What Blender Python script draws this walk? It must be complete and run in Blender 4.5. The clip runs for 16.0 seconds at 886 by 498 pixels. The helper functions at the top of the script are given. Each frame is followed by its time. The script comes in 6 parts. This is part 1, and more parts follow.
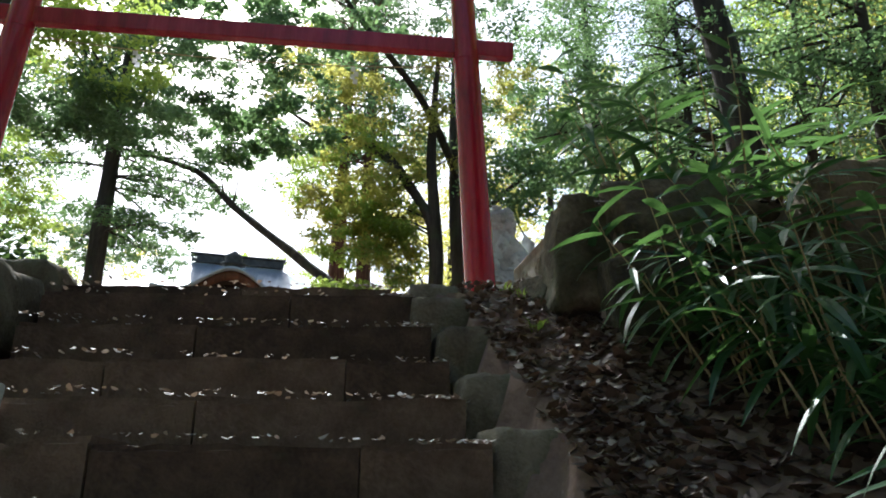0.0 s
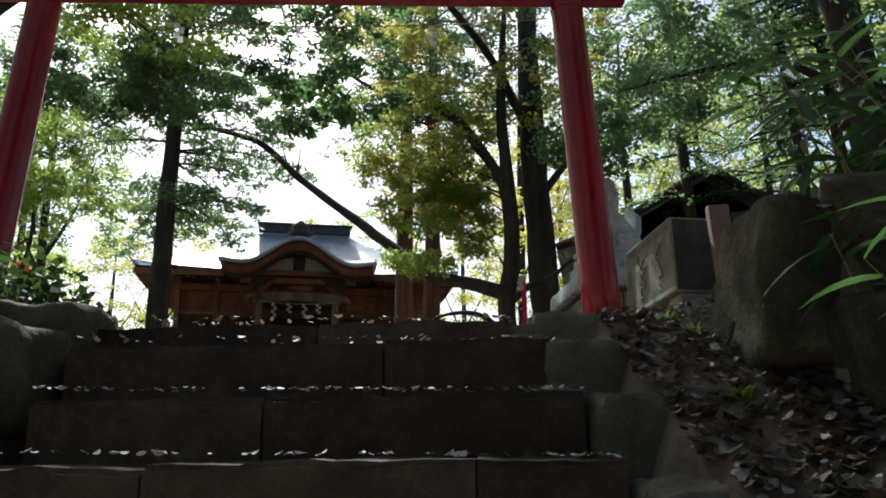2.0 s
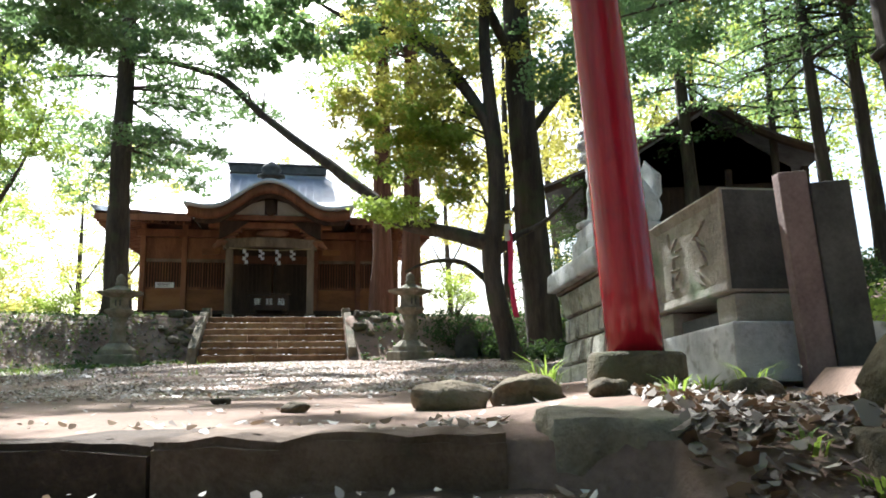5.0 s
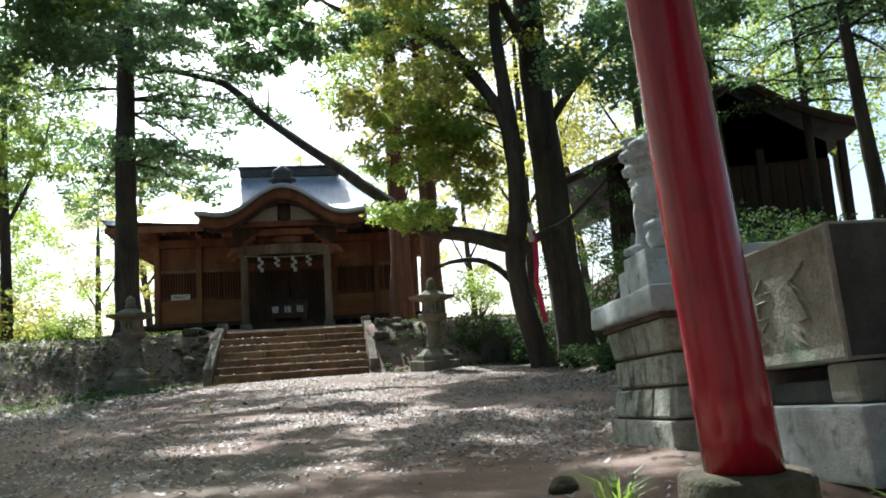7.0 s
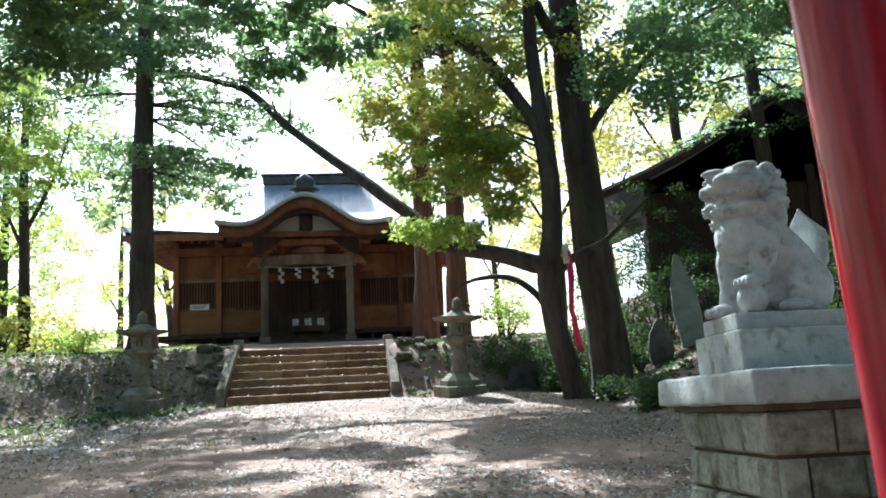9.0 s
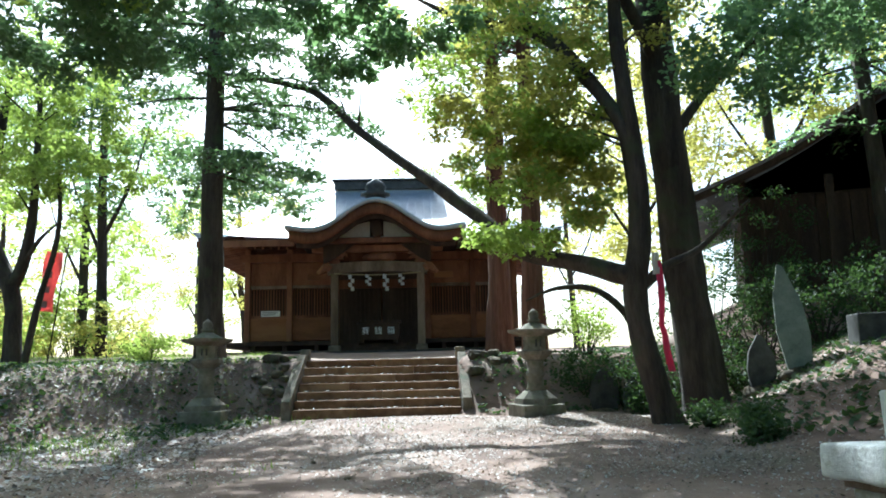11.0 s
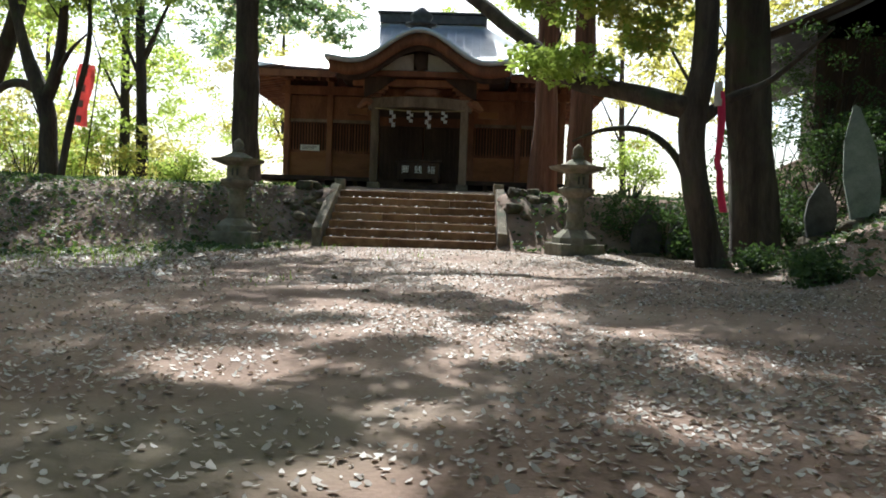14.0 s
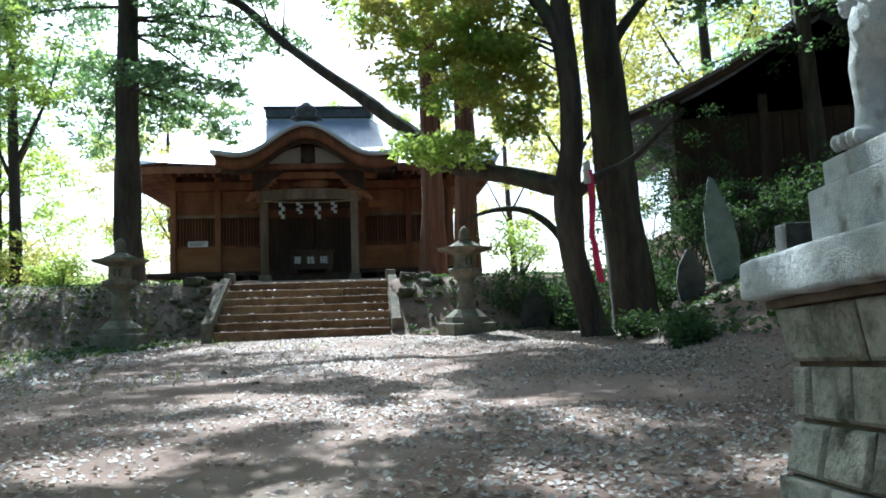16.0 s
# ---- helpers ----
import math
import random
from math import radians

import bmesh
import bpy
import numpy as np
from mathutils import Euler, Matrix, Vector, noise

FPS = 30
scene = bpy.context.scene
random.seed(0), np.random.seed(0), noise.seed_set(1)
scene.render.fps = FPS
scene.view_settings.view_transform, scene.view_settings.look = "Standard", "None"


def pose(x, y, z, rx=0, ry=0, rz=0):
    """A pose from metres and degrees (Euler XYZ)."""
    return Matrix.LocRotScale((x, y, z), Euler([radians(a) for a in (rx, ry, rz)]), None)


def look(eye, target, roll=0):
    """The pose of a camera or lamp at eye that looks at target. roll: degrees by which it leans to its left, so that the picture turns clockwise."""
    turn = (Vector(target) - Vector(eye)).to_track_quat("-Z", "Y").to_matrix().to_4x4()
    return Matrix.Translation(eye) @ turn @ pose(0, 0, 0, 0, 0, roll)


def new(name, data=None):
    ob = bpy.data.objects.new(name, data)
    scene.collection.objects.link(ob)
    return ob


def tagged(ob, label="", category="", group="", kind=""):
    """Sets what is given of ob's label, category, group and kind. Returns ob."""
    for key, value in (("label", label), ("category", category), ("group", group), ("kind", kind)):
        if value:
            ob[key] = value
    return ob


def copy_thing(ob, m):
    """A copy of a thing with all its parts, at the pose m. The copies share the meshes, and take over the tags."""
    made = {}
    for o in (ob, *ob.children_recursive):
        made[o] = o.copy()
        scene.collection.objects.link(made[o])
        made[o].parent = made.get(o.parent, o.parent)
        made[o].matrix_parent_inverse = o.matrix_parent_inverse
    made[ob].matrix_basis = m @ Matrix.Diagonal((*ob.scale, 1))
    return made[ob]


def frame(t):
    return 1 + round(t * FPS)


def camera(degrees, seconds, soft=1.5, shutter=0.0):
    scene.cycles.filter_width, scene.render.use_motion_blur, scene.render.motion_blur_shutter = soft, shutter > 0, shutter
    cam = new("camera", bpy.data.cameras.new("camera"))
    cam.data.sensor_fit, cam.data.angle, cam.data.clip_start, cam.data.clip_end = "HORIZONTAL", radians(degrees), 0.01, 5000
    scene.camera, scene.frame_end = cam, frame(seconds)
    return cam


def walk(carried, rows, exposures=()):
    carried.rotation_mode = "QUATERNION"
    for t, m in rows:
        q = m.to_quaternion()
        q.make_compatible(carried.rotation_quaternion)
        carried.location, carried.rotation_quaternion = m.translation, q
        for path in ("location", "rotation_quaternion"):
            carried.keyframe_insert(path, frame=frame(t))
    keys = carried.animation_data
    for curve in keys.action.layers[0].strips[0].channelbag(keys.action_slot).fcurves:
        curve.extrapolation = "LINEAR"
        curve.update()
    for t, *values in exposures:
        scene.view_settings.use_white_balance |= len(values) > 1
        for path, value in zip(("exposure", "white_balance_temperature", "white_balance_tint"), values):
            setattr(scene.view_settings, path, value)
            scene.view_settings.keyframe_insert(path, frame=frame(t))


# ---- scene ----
cam = camera(60.4, 16.0, 1.8)
PATH = [
    (0, (0.4, 0.096, 0.187), (0.203, 1.994, 0.784), 1.3),
    (0.5, (0.196, 0.315, 0.464), (-0.027, 2.209, 1.065), 1.4),
    (1, (0.151, 0.548, 0.534), (-0.118, 2.433, 1.144), 0.9),
    (1.5, (0.145, 0.855, 0.75), (-0.177, 2.751, 1.3), 0.9),
    (2, (-0.061, 1.113, 0.861), (-0.425, 3.02, 1.341), 0.2),
    (2.5, (-0.106, 1.361, 0.976), (-0.456, 3.271, 1.454), -0.5),
    (3, (-0.132, 1.644, 1.175), (-0.406, 3.57, 1.642), -0.2),
    (3.5, (-0.289, 1.891, 1.325), (-0.522, 3.818, 1.805), -0.5),
    (4, (-0.28, 2.088, 1.387), (-0.391, 4.048, 1.77), 1.8),
    (4.5, (-0.24, 2.473, 1.485), (-0.506, 4.428, 1.814), 1.3),
    (7, (-0.443, 3.813, 2.207), (-0.823, 5.757, 2.486), -3.6),
    (7.5, (-0.427, 4.038, 2.316), (-0.818, 5.977, 2.606), -4.2),
    (8, (-0.492, 4.222, 2.457), (-0.881, 6.165, 2.732), -2.9),
    (8.2, (-0.53, 4.35, 2.50), (-0.982, 6.276, 2.792), -2.9),
    (10.3, (-0.98, 5.75, 2.94), (-1.401, 7.683, 3.236), -1.6),
    (10.5, (-1.008, 5.86, 2.946), (-1.493, 7.777, 3.241), -1.6),
    (11, (-1.031, 6.022, 2.911), (-1.656, 7.895, 3.23), -1.3),
    (11.5, (-1.065, 6.154, 2.934), (-1.839, 7.965, 3.282), -0.0),
    (12, (-1.153, 6.409, 2.924), (-1.95, 8.203, 3.309), 5.7),
    (12.5, (-1.152, 6.643, 2.883), (-1.999, 8.429, 3.187), 4.4),
    (13, (-1.115, 6.857, 2.714), (-2.041, 8.62, 2.903), 2.5),
    (13.5, (-1.133, 6.91, 2.563), (-1.975, 8.719, 2.7), 1.8),
    (14, (-1.149, 6.966, 2.381), (-1.893, 8.822, 2.324), 2.1),
    (14.5, (-1.141, 6.915, 2.316), (-1.862, 8.779, 2.247), 2.3),
    (15, (-1.081, 6.876, 2.317), (-1.732, 8.767, 2.333), 1.4),
    (15.5, (-0.93, 6.768, 2.353), (-1.516, 8.678, 2.453), -0.2),
    (16, (-0.937, 6.821, 2.325), (-1.428, 8.752, 2.496), -1.8),
]
EXPOSURES = [(0, 1.2, 5800, 8), (0.6, 0.85, 5900, 8), (1.5, 0.3, 5700, 8), (2.5, 0.9, 5900, 6), (3.5, 1.25, 5900, 5), (4.0, 1.1, 5900, 6), (4.5, 1.75, 6000, 8), (7, 1.0, 5700, 4), (7.5, 1.3, 5650, 4), (8, 1.5, 5600, 4), (10.5, 1.55, 5300, 0), (11.5, 1.0, 5400, -2), (12.5, 0.4, 5500, -6), (13.5, 0.6, 5600, -4), (14.0, 1.0, 6000, 5), (14.5, 1.45, 5900, 8), (15.0, 1.4, 5500, 2), (16, 1.25, 5200, 0)]
walk(cam, [(t, look(eye, target, roll)) for t, eye, target, roll in PATH], EXPOSURES)

# ---- world and sun ----
SUN_AZ, SUN_EL = 29.0, 44.0          # degrees to the left of +y, and above the horizon
world = bpy.data.worlds.new("world")
scene.world = world
world.use_nodes = True
wn = world.node_tree.nodes
sky = wn.new("ShaderNodeTexSky")
sky.sky_type, sky.sun_disc = "NISHITA", False
sky.sun_elevation, sky.sun_rotation = radians(SUN_EL), radians(-SUN_AZ)
sky.dust_density = 3.0
world.node_tree.links.new(sky.outputs[0], wn["Background"].inputs[0])
wn["Background"].inputs[1].default_value = 0.11
sun = new("sun", bpy.data.lights.new("sun", "SUN"))
sun.data.energy, sun.data.angle, sun.data.color = 5.0, radians(0.55), (1.0, 0.96, 0.89)
_el, _az = radians(SUN_EL), radians(SUN_AZ)
sun.matrix_world = look((0, 0, 30), (30 * math.sin(_az) * math.cos(_el), -30 * math.cos(_az) * math.cos(_el), 30 - 30 * math.sin(_el)))


# ---- materials ----
def material(name, cols, scale=4.0, rough=0.8, bump=0.3, fine=60.0, metal=0.0, stretch=(1, 1, 1), per="", spots=None, spec=0.4):
    """Noise-mixed colours at two scales with a fine bump."""
    m = bpy.data.materials.new(name)
    m.use_nodes = True
    nt = m.node_tree
    n, l = nt.nodes, nt.links
    bs = n["Principled BSDF"]
    bs.inputs["Roughness"].default_value, bs.inputs["Metallic"].default_value = rough, metal
    bs.inputs["Specular IOR Level"].default_value = spec
    co = n.new("ShaderNodeTexCoord")
    mp = n.new("ShaderNodeMapping")
    mp.inputs["Scale"].default_value = stretch
    l.new(co.outputs["Object"], mp.inputs["Vector"])
    big, small = n.new("ShaderNodeTexNoise"), n.new("ShaderNodeTexNoise")
    for t, sc in ((big, scale), (small, fine)):
        t.inputs["Scale"].default_value, t.inputs["Detail"].default_value, t.inputs["Roughness"].default_value = sc, 6, 0.65
        l.new(mp.outputs[0], t.inputs["Vector"])
    mix = n.new("ShaderNodeMath")
    mix.operation = "MULTIPLY_ADD"
    mix.inputs[1].default_value = 0.35
    l.new(small.outputs[0], mix.inputs[0])
    sub = n.new("ShaderNodeMath")
    sub.operation = "SUBTRACT"
    sub.inputs[1].default_value = 0.175
    l.new(big.outputs[0], sub.inputs[0])
    l.new(sub.outputs[0], mix.inputs[2])
    fac = mix.outputs[0]
    if per:
        info = n.new("ShaderNodeObjectInfo" if per == "object" else "ShaderNodeNewGeometry")
        ad = n.new("ShaderNodeMath")
        ad.operation = "MULTIPLY_ADD"
        ad.inputs[1].default_value = 0.30
        l.new(info.outputs["Random" if per == "object" else "Random Per Island"], ad.inputs[0])
        s2 = n.new("ShaderNodeMath")
        s2.operation = "SUBTRACT"
        s2.inputs[1].default_value = 0.15
        l.new(fac, s2.inputs[0])
        l.new(s2.outputs[0], ad.inputs[2])
        fac = ad.outputs[0]
    ramp = n.new("ShaderNodeValToRGB")
    el = ramp.color_ramp.elements
    while len(el) < len(cols):
        el.new(0.5)
    for i, c in enumerate(cols):
        el[i].position = 0.30 + 0.40 * i / max(1, len(cols) - 1)
        el[i].color = (*c, 1)
    l.new(fac, ramp.inputs[0])
    out = ramp.outputs[0]
    if spots:
        col, sc, lo, hi = spots
        t = n.new("ShaderNodeTexNoise")
        t.inputs["Scale"].default_value, t.inputs["Detail"].default_value = sc, 5
        l.new(co.outputs["Object"], t.inputs["Vector"])
        r2 = n.new("ShaderNodeMapRange")
        r2.inputs["From Min"].default_value, r2.inputs["From Max"].default_value = lo, hi
        l.new(t.outputs[0], r2.inputs["Value"])
        mx = n.new("ShaderNodeMix")
        mx.data_type = "RGBA"
        l.new(r2.outputs[0], mx.inputs["Factor"])
        l.new(out, mx.inputs["A"])
        mx.inputs["B"].default_value = (*col, 1)
        out = mx.outputs["Result"]
    l.new(out, bs.inputs["Base Color"])
    if bump:
        b = n.new("ShaderNodeBump")
        b.inputs["Strength"].default_value, b.inputs["Distance"].default_value = bump, 0.05 if bump >= 0.6 else 0.02
        l.new(mix.outputs[0], b.inputs["Height"])
        l.new(b.outputs[0], bs.inputs["Normal"])
    return m


def leaf_material(name, cols, through_col, amount=0.5, rough=0.45):
    """Leaves that let the sun through; each leaf has its own tone."""
    m = bpy.data.materials.new(name)
    m.use_nodes = True
    n, l = m.node_tree.nodes, m.node_tree.links
    bs, out = n["Principled BSDF"], n["Material Output"]
    bs.inputs["Roughness"].default_value = rough
    geo = n.new("ShaderNodeNewGeometry")
    ramp = n.new("ShaderNodeValToRGB")
    el = ramp.color_ramp.elements
    while len(el) < len(cols):
        el.new(0.5)
    for i, c in enumerate(cols):
        el[i].position, el[i].color = i / max(1, len(cols) - 1), (*c, 1)
    l.new(geo.outputs["Random Per Island"], ramp.inputs[0])
    l.new(ramp.outputs[0], bs.inputs["Base Color"])
    tr = n.new("ShaderNodeBsdfTranslucent")
    mul = n.new("ShaderNodeMix")
    mul.data_type, mul.blend_type = "RGBA", "MIX"
    mul.inputs["Factor"].default_value = 0.55
    l.new(ramp.outputs[0], mul.inputs["A"])
    mul.inputs["B"].default_value = (*through_col, 1)
    l.new(mul.outputs["Result"], tr.inputs["Color"])
    mix = n.new("ShaderNodeMixShader")
    mix.inputs[0].default_value = amount
    l.new(bs.outputs[0], mix.inputs[1])
    l.new(tr.outputs[0], mix.inputs[2])
    l.new(mix.outputs[0], out.inputs["Surface"])
    return m


M_soil = material("soil", [(0.13, 0.080, 0.060), (0.235, 0.155, 0.118), (0.35, 0.26, 0.215)], 0.55, 0.95, 0.6, 35.0, spots=((0.15, 0.12, 0.085), 0.28, 0.56, 0.74))
M_step = material("step_stone", [(0.050, 0.030, 0.020), (0.102, 0.063, 0.042), (0.175, 0.118, 0.082)], 3.0, 0.9, 0.6, 50.0, per="object", spots=((0.05, 0.055, 0.03), 2.0, 0.60, 0.75))
M_rock = material("rock", [(0.040, 0.031, 0.019), (0.105, 0.080, 0.049), (0.20, 0.158, 0.104)], 5.0, 0.95, 1.0, 38.0, per="object", spots=((0.06, 0.075, 0.035), 1.6, 0.52, 0.7))
M_cheek = material("kerb_stone", [(0.09, 0.07, 0.048), (0.175, 0.142, 0.10), (0.28, 0.24, 0.18)], 3.0, 0.95, 0.9, 45.0, per="object", spots=((0.10, 0.11, 0.07), 2.5, 0.56, 0.72))
M_red = material("vermilion_paint", [(0.19, 0.004, 0.014), (0.33, 0.008, 0.022), (0.42, 0.020, 0.034)], 3.0, 0.22, 0.08, 30.0, stretch=(2.2, 2.2, 0.22), spots=((0.23, 0.006, 0.020), 4.0, 0.56, 0.72), spec=0.6)
M_granite = material("pale_granite", [(0.30, 0.315, 0.32), (0.46, 0.48, 0.48), (0.60, 0.61, 0.60)], 5.0, 0.88, 0.6, 110.0, spots=((0.21, 0.205, 0.175), 9.0, 0.56, 0.72))
M_brickstone = material("pedestal_stone", [(0.20, 0.19, 0.15), (0.36, 0.35, 0.29), (0.50, 0.49, 0.43)], 9.0, 0.9, 1.0, 45.0, per="object", spots=((0.09, 0.085, 0.06), 5.0, 0.56, 0.72))
M_mortar = material("mortar", [(0.06, 0.045, 0.03), (0.12, 0.09, 0.06), (0.18, 0.14, 0.10)], 5.0, 0.95, 0.4, 60.0)
M_basin = material("weathered_basin_stone", [(0.16, 0.145, 0.115), (0.27, 0.25, 0.205), (0.38, 0.36, 0.31)], 3.0, 0.9, 0.7, 40.0, spots=((0.16, 0.20, 0.13), 3.0, 0.56, 0.70))
M_dark = material("dark_stone", [(0.03, 0.03, 0.03), (0.06, 0.06, 0.055), (0.10, 0.10, 0.09)], 3.0, 0.9, 0.5, 40.0)
M_lantern = material("lantern_stone", [(0.10, 0.085, 0.06), (0.19, 0.165, 0.12), (0.29, 0.255, 0.195)], 3.0, 0.92, 0.6, 50.0, spots=((0.10, 0.12, 0.06), 2.5, 0.54, 0.70))
M_wood = material("old_red_brown_wood", [(0.10, 0.038, 0.018), (0.19, 0.075, 0.036), (0.28, 0.125, 0.062)], 2.5, 0.7, 0.35, 40.0, stretch=(1, 1, 0.25), per="object")
M_woodlight = material("amber_wood_panel", [(0.15, 0.055, 0.018), (0.24, 0.095, 0.032), (0.31, 0.135, 0.05)], 2.0, 0.6, 0.3, 30.0, stretch=(0.3, 1, 1), per="object")
M_woodgrey = material("grey_brown_wood", [(0.10, 0.07, 0.045), (0.19, 0.135, 0.09), (0.27, 0.20, 0.14)], 2.5, 0.75, 0.35, 40.0, stretch=(1, 1, 0.2), per="object")
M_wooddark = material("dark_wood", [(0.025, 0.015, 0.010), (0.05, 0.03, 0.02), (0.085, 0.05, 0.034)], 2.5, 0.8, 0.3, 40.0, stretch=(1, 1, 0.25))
M_roof = material("blue_grey_roof_sheet", [(0.40, 0.44, 0.49), (0.52, 0.57, 0.61), (0.62, 0.66, 0.69)], 1.2, 0.42, 0.12, 14.0, metal=0.45, stretch=(1, 1, 1))
M_roofdark = material("dark_ridge_tile", [(0.03, 0.03, 0.03), (0.06, 0.06, 0.058), (0.10, 0.10, 0.095)], 4.0, 0.6, 0.3, 40.0)
M_white = material("white_plaster", [(0.62, 0.58, 0.50), (0.72, 0.69, 0.61), (0.80, 0.77, 0.70)], 3.0, 0.9, 0.1, 40.0)
M_paper = material("white_paper", [(0.72, 0.72, 0.72), (0.80, 0.80, 0.79), (0.84, 0.84, 0.83)], 3.0, 0.9, 0.05, 40.0)
M_rope = material("straw_rope", [(0.25, 0.19, 0.10), (0.36, 0.28, 0.15), (0.45, 0.36, 0.2)], 8.0, 0.9, 0.4, 80.0)
M_bark = material("grey_brown_bark", [(0.022, 0.017, 0.013), (0.052, 0.040, 0.030), (0.095, 0.074, 0.056)], 3.0, 0.95, 1.0, 25.0, stretch=(1, 1, 0.18), spots=((0.06, 0.07, 0.035), 1.2, 0.55, 0.72))
M_cedarbark = material("red_brown_cedar_bark", [(0.075, 0.034, 0.022), (0.15, 0.07, 0.045), (0.23, 0.12, 0.08)], 4.0, 0.95, 1.0, 30.0, stretch=(1.5, 1.5, 0.1))
M_ribbon = material("pink_red_cloth", [(0.62, 0.035, 0.10), (0.74, 0.055, 0.14), (0.80, 0.08, 0.17)], 3.0, 0.7, 0.1, 60.0)
M_banner = material("faded_red_banner", [(0.56, 0.12, 0.11), (0.66, 0.18, 0.16), (0.74, 0.26, 0.23)], 2.0, 0.8, 0.1, 40.0)
M_stela = material("grey_green_slab", [(0.12, 0.145, 0.12), (0.20, 0.23, 0.19), (0.28, 0.31, 0.26)], 2.5, 0.85, 0.4, 40.0)
M_slab = material("red_grey_slab", [(0.12, 0.085, 0.08), (0.20, 0.145, 0.135), (0.27, 0.20, 0.19)], 2.5, 0.9, 0.5, 40.0)
M_carved = material("carved_recess", [(0.06, 0.055, 0.04), (0.11, 0.10, 0.075), (0.16, 0.145, 0.115)], 5.0, 0.95, 0.4, 40.0)
M_mouth = material("faded_red_mouth", [(0.20, 0.05, 0.04), (0.27, 0.07, 0.055), (0.32, 0.10, 0.08)], 6.0, 0.9, 0.1, 40.0)
M_wire = material("grey_wire", [(0.2, 0.2, 0.2), (0.3, 0.3, 0.3), (0.35, 0.35, 0.35)], 4.0, 0.6, 0.0, 40.0)
M_litter = leaf_material("dry_leaf", [(0.16, 0.118, 0.092), (0.31, 0.265, 0.23), (0.44, 0.405, 0.375), (0.56, 0.535, 0.51), (0.23, 0.185, 0.15)], (0.45, 0.25, 0.10), 0.15, 0.6)
M_green = leaf_material("spring_leaf", [(0.06, 0.12, 0.02), (0.12, 0.20, 0.035), (0.19, 0.26, 0.055)], (0.66, 0.80, 0.16), 0.68)
M_yellow = leaf_material("yellow_green_leaf", [(0.11, 0.14, 0.02), (0.18, 0.20, 0.03), (0.26, 0.24, 0.05)], (0.88, 0.82, 0.22), 0.70)
M_deep = leaf_material("deep_green_needles", [(0.018, 0.045, 0.018), (0.035, 0.075, 0.025), (0.06, 0.11, 0.035)], (0.30, 0.46, 0.17), 0.50)
M_blue = leaf_material("blue_green_leaf", [(0.03, 0.075, 0.035), (0.05, 0.11, 0.05), (0.09, 0.15, 0.06)], (0.40, 0.60, 0.22), 0.55)
M_sasa = leaf_material("bamboo_grass_leaf", [(0.022, 0.065, 0.025), (0.036, 0.095, 0.036), (0.06, 0.13, 0.052)], (0.24, 0.46, 0.10), 0.28, 0.36)
M_grass = leaf_material("grass_blade", [(0.06, 0.13, 0.02), (0.12, 0.20, 0.03), (0.18, 0.26, 0.06)], (0.45, 0.60, 0.10), 0.45)
M_moss = leaf_material("low_plants", [(0.018, 0.04, 0.014), (0.034, 0.064, 0.02), (0.06, 0.095, 0.035)], (0.16, 0.27, 0.06), 0.28, 0.8)


# ---- building helpers ----
def mesh_object(name, bm, mat, smooth=False):
    me = bpy.data.meshes.new(name)
    bmesh.ops.recalc_face_normals(bm, faces=bm.faces)
    bm.to_mesh(me)
    bm.free()
    me.materials.append(mat)
    if smooth:
        me.polygons.foreach_set("use_smooth", [True] * len(me.polygons))
    return new(name, me)


def part(name, bm, mat, parent, label="", smooth=False):
    ob = mesh_object(name, bm, mat, smooth)
    ob.parent = parent
    return tagged(ob, label)


def empty(name, m, label, category, group="", kind=""):
    ob = new(name)
    ob.empty_display_size = 0.1
    ob.matrix_world = m
    return tagged(ob, label, category, group, kind)


def single(name, bm, mat, m, label, category, group="", kind="", smooth=False):
    ob = mesh_object(name, bm, mat, smooth)
    ob.matrix_world = m
    return tagged(ob, label, category, group, kind)


def add_box(bm, x0, x1, y0, y1, z0, z1, bevel=0.0, m=None):
    vs = bmesh.ops.create_cube(bm, size=1.0)["verts"]
    for v in vs:
        v.co = Vector((x0 + (v.co.x + 0.5) * (x1 - x0), y0 + (v.co.y + 0.5) * (y1 - y0), z0 + (v.co.z + 0.5) * (z1 - z0)))
    if m is not None:
        for v in vs:
            v.co = m @ v.co
    if bevel:
        es = list({e for v in vs for e in v.link_edges})
        bmesh.ops.bevel(bm, geom=es, offset=bevel, segments=2, affect="EDGES", profile=0.6)
    return bm


def box(x0, x1, y0, y1, z0, z1, bevel=0.0, m=None):
    return add_box(bmesh.new(), x0, x1, y0, y1, z0, z1, bevel, m)


def add_tube(bm, pts, radii, sides=10, wobble=0.0, caps=True):
    """A tapered tube along pts."""
    pts = [Vector(p) for p in pts]
    rings = []
    for i, p in enumerate(pts):
        d = (pts[min(i + 1, len(pts) - 1)] - pts[max(i - 1, 0)]).normalized()
        a = d.orthogonal().normalized() if i == 0 else (ref - d * ref.dot(d)).normalized()
        ref = a
        b = d.cross(a)
        ring = []
        for k in range(sides):
            t = 2 * math.pi * k / sides
            r = radii[i] * (1 + wobble * noise.noise(Vector((3 * math.cos(t) + p.x, 3 * math.sin(t) + p.y, p.z * 0.8))))
            ring.append(bm.verts.new(p + (a * math.cos(t) + b * math.sin(t)) * r))
        rings.append(ring)
    for r0, r1 in zip(rings, rings[1:]):
        for k in range(sides):
            bm.faces.new((r0[k], r0[(k + 1) % sides], r1[(k + 1) % sides], r1[k]))
    if caps:
        bm.faces.new(rings[0][::-1])
        bm.faces.new(rings[-1])
    return bm


def tube(pts, radii, sides=10, wobble=0.0):
    return add_tube(bmesh.new(), pts, radii, sides, wobble)


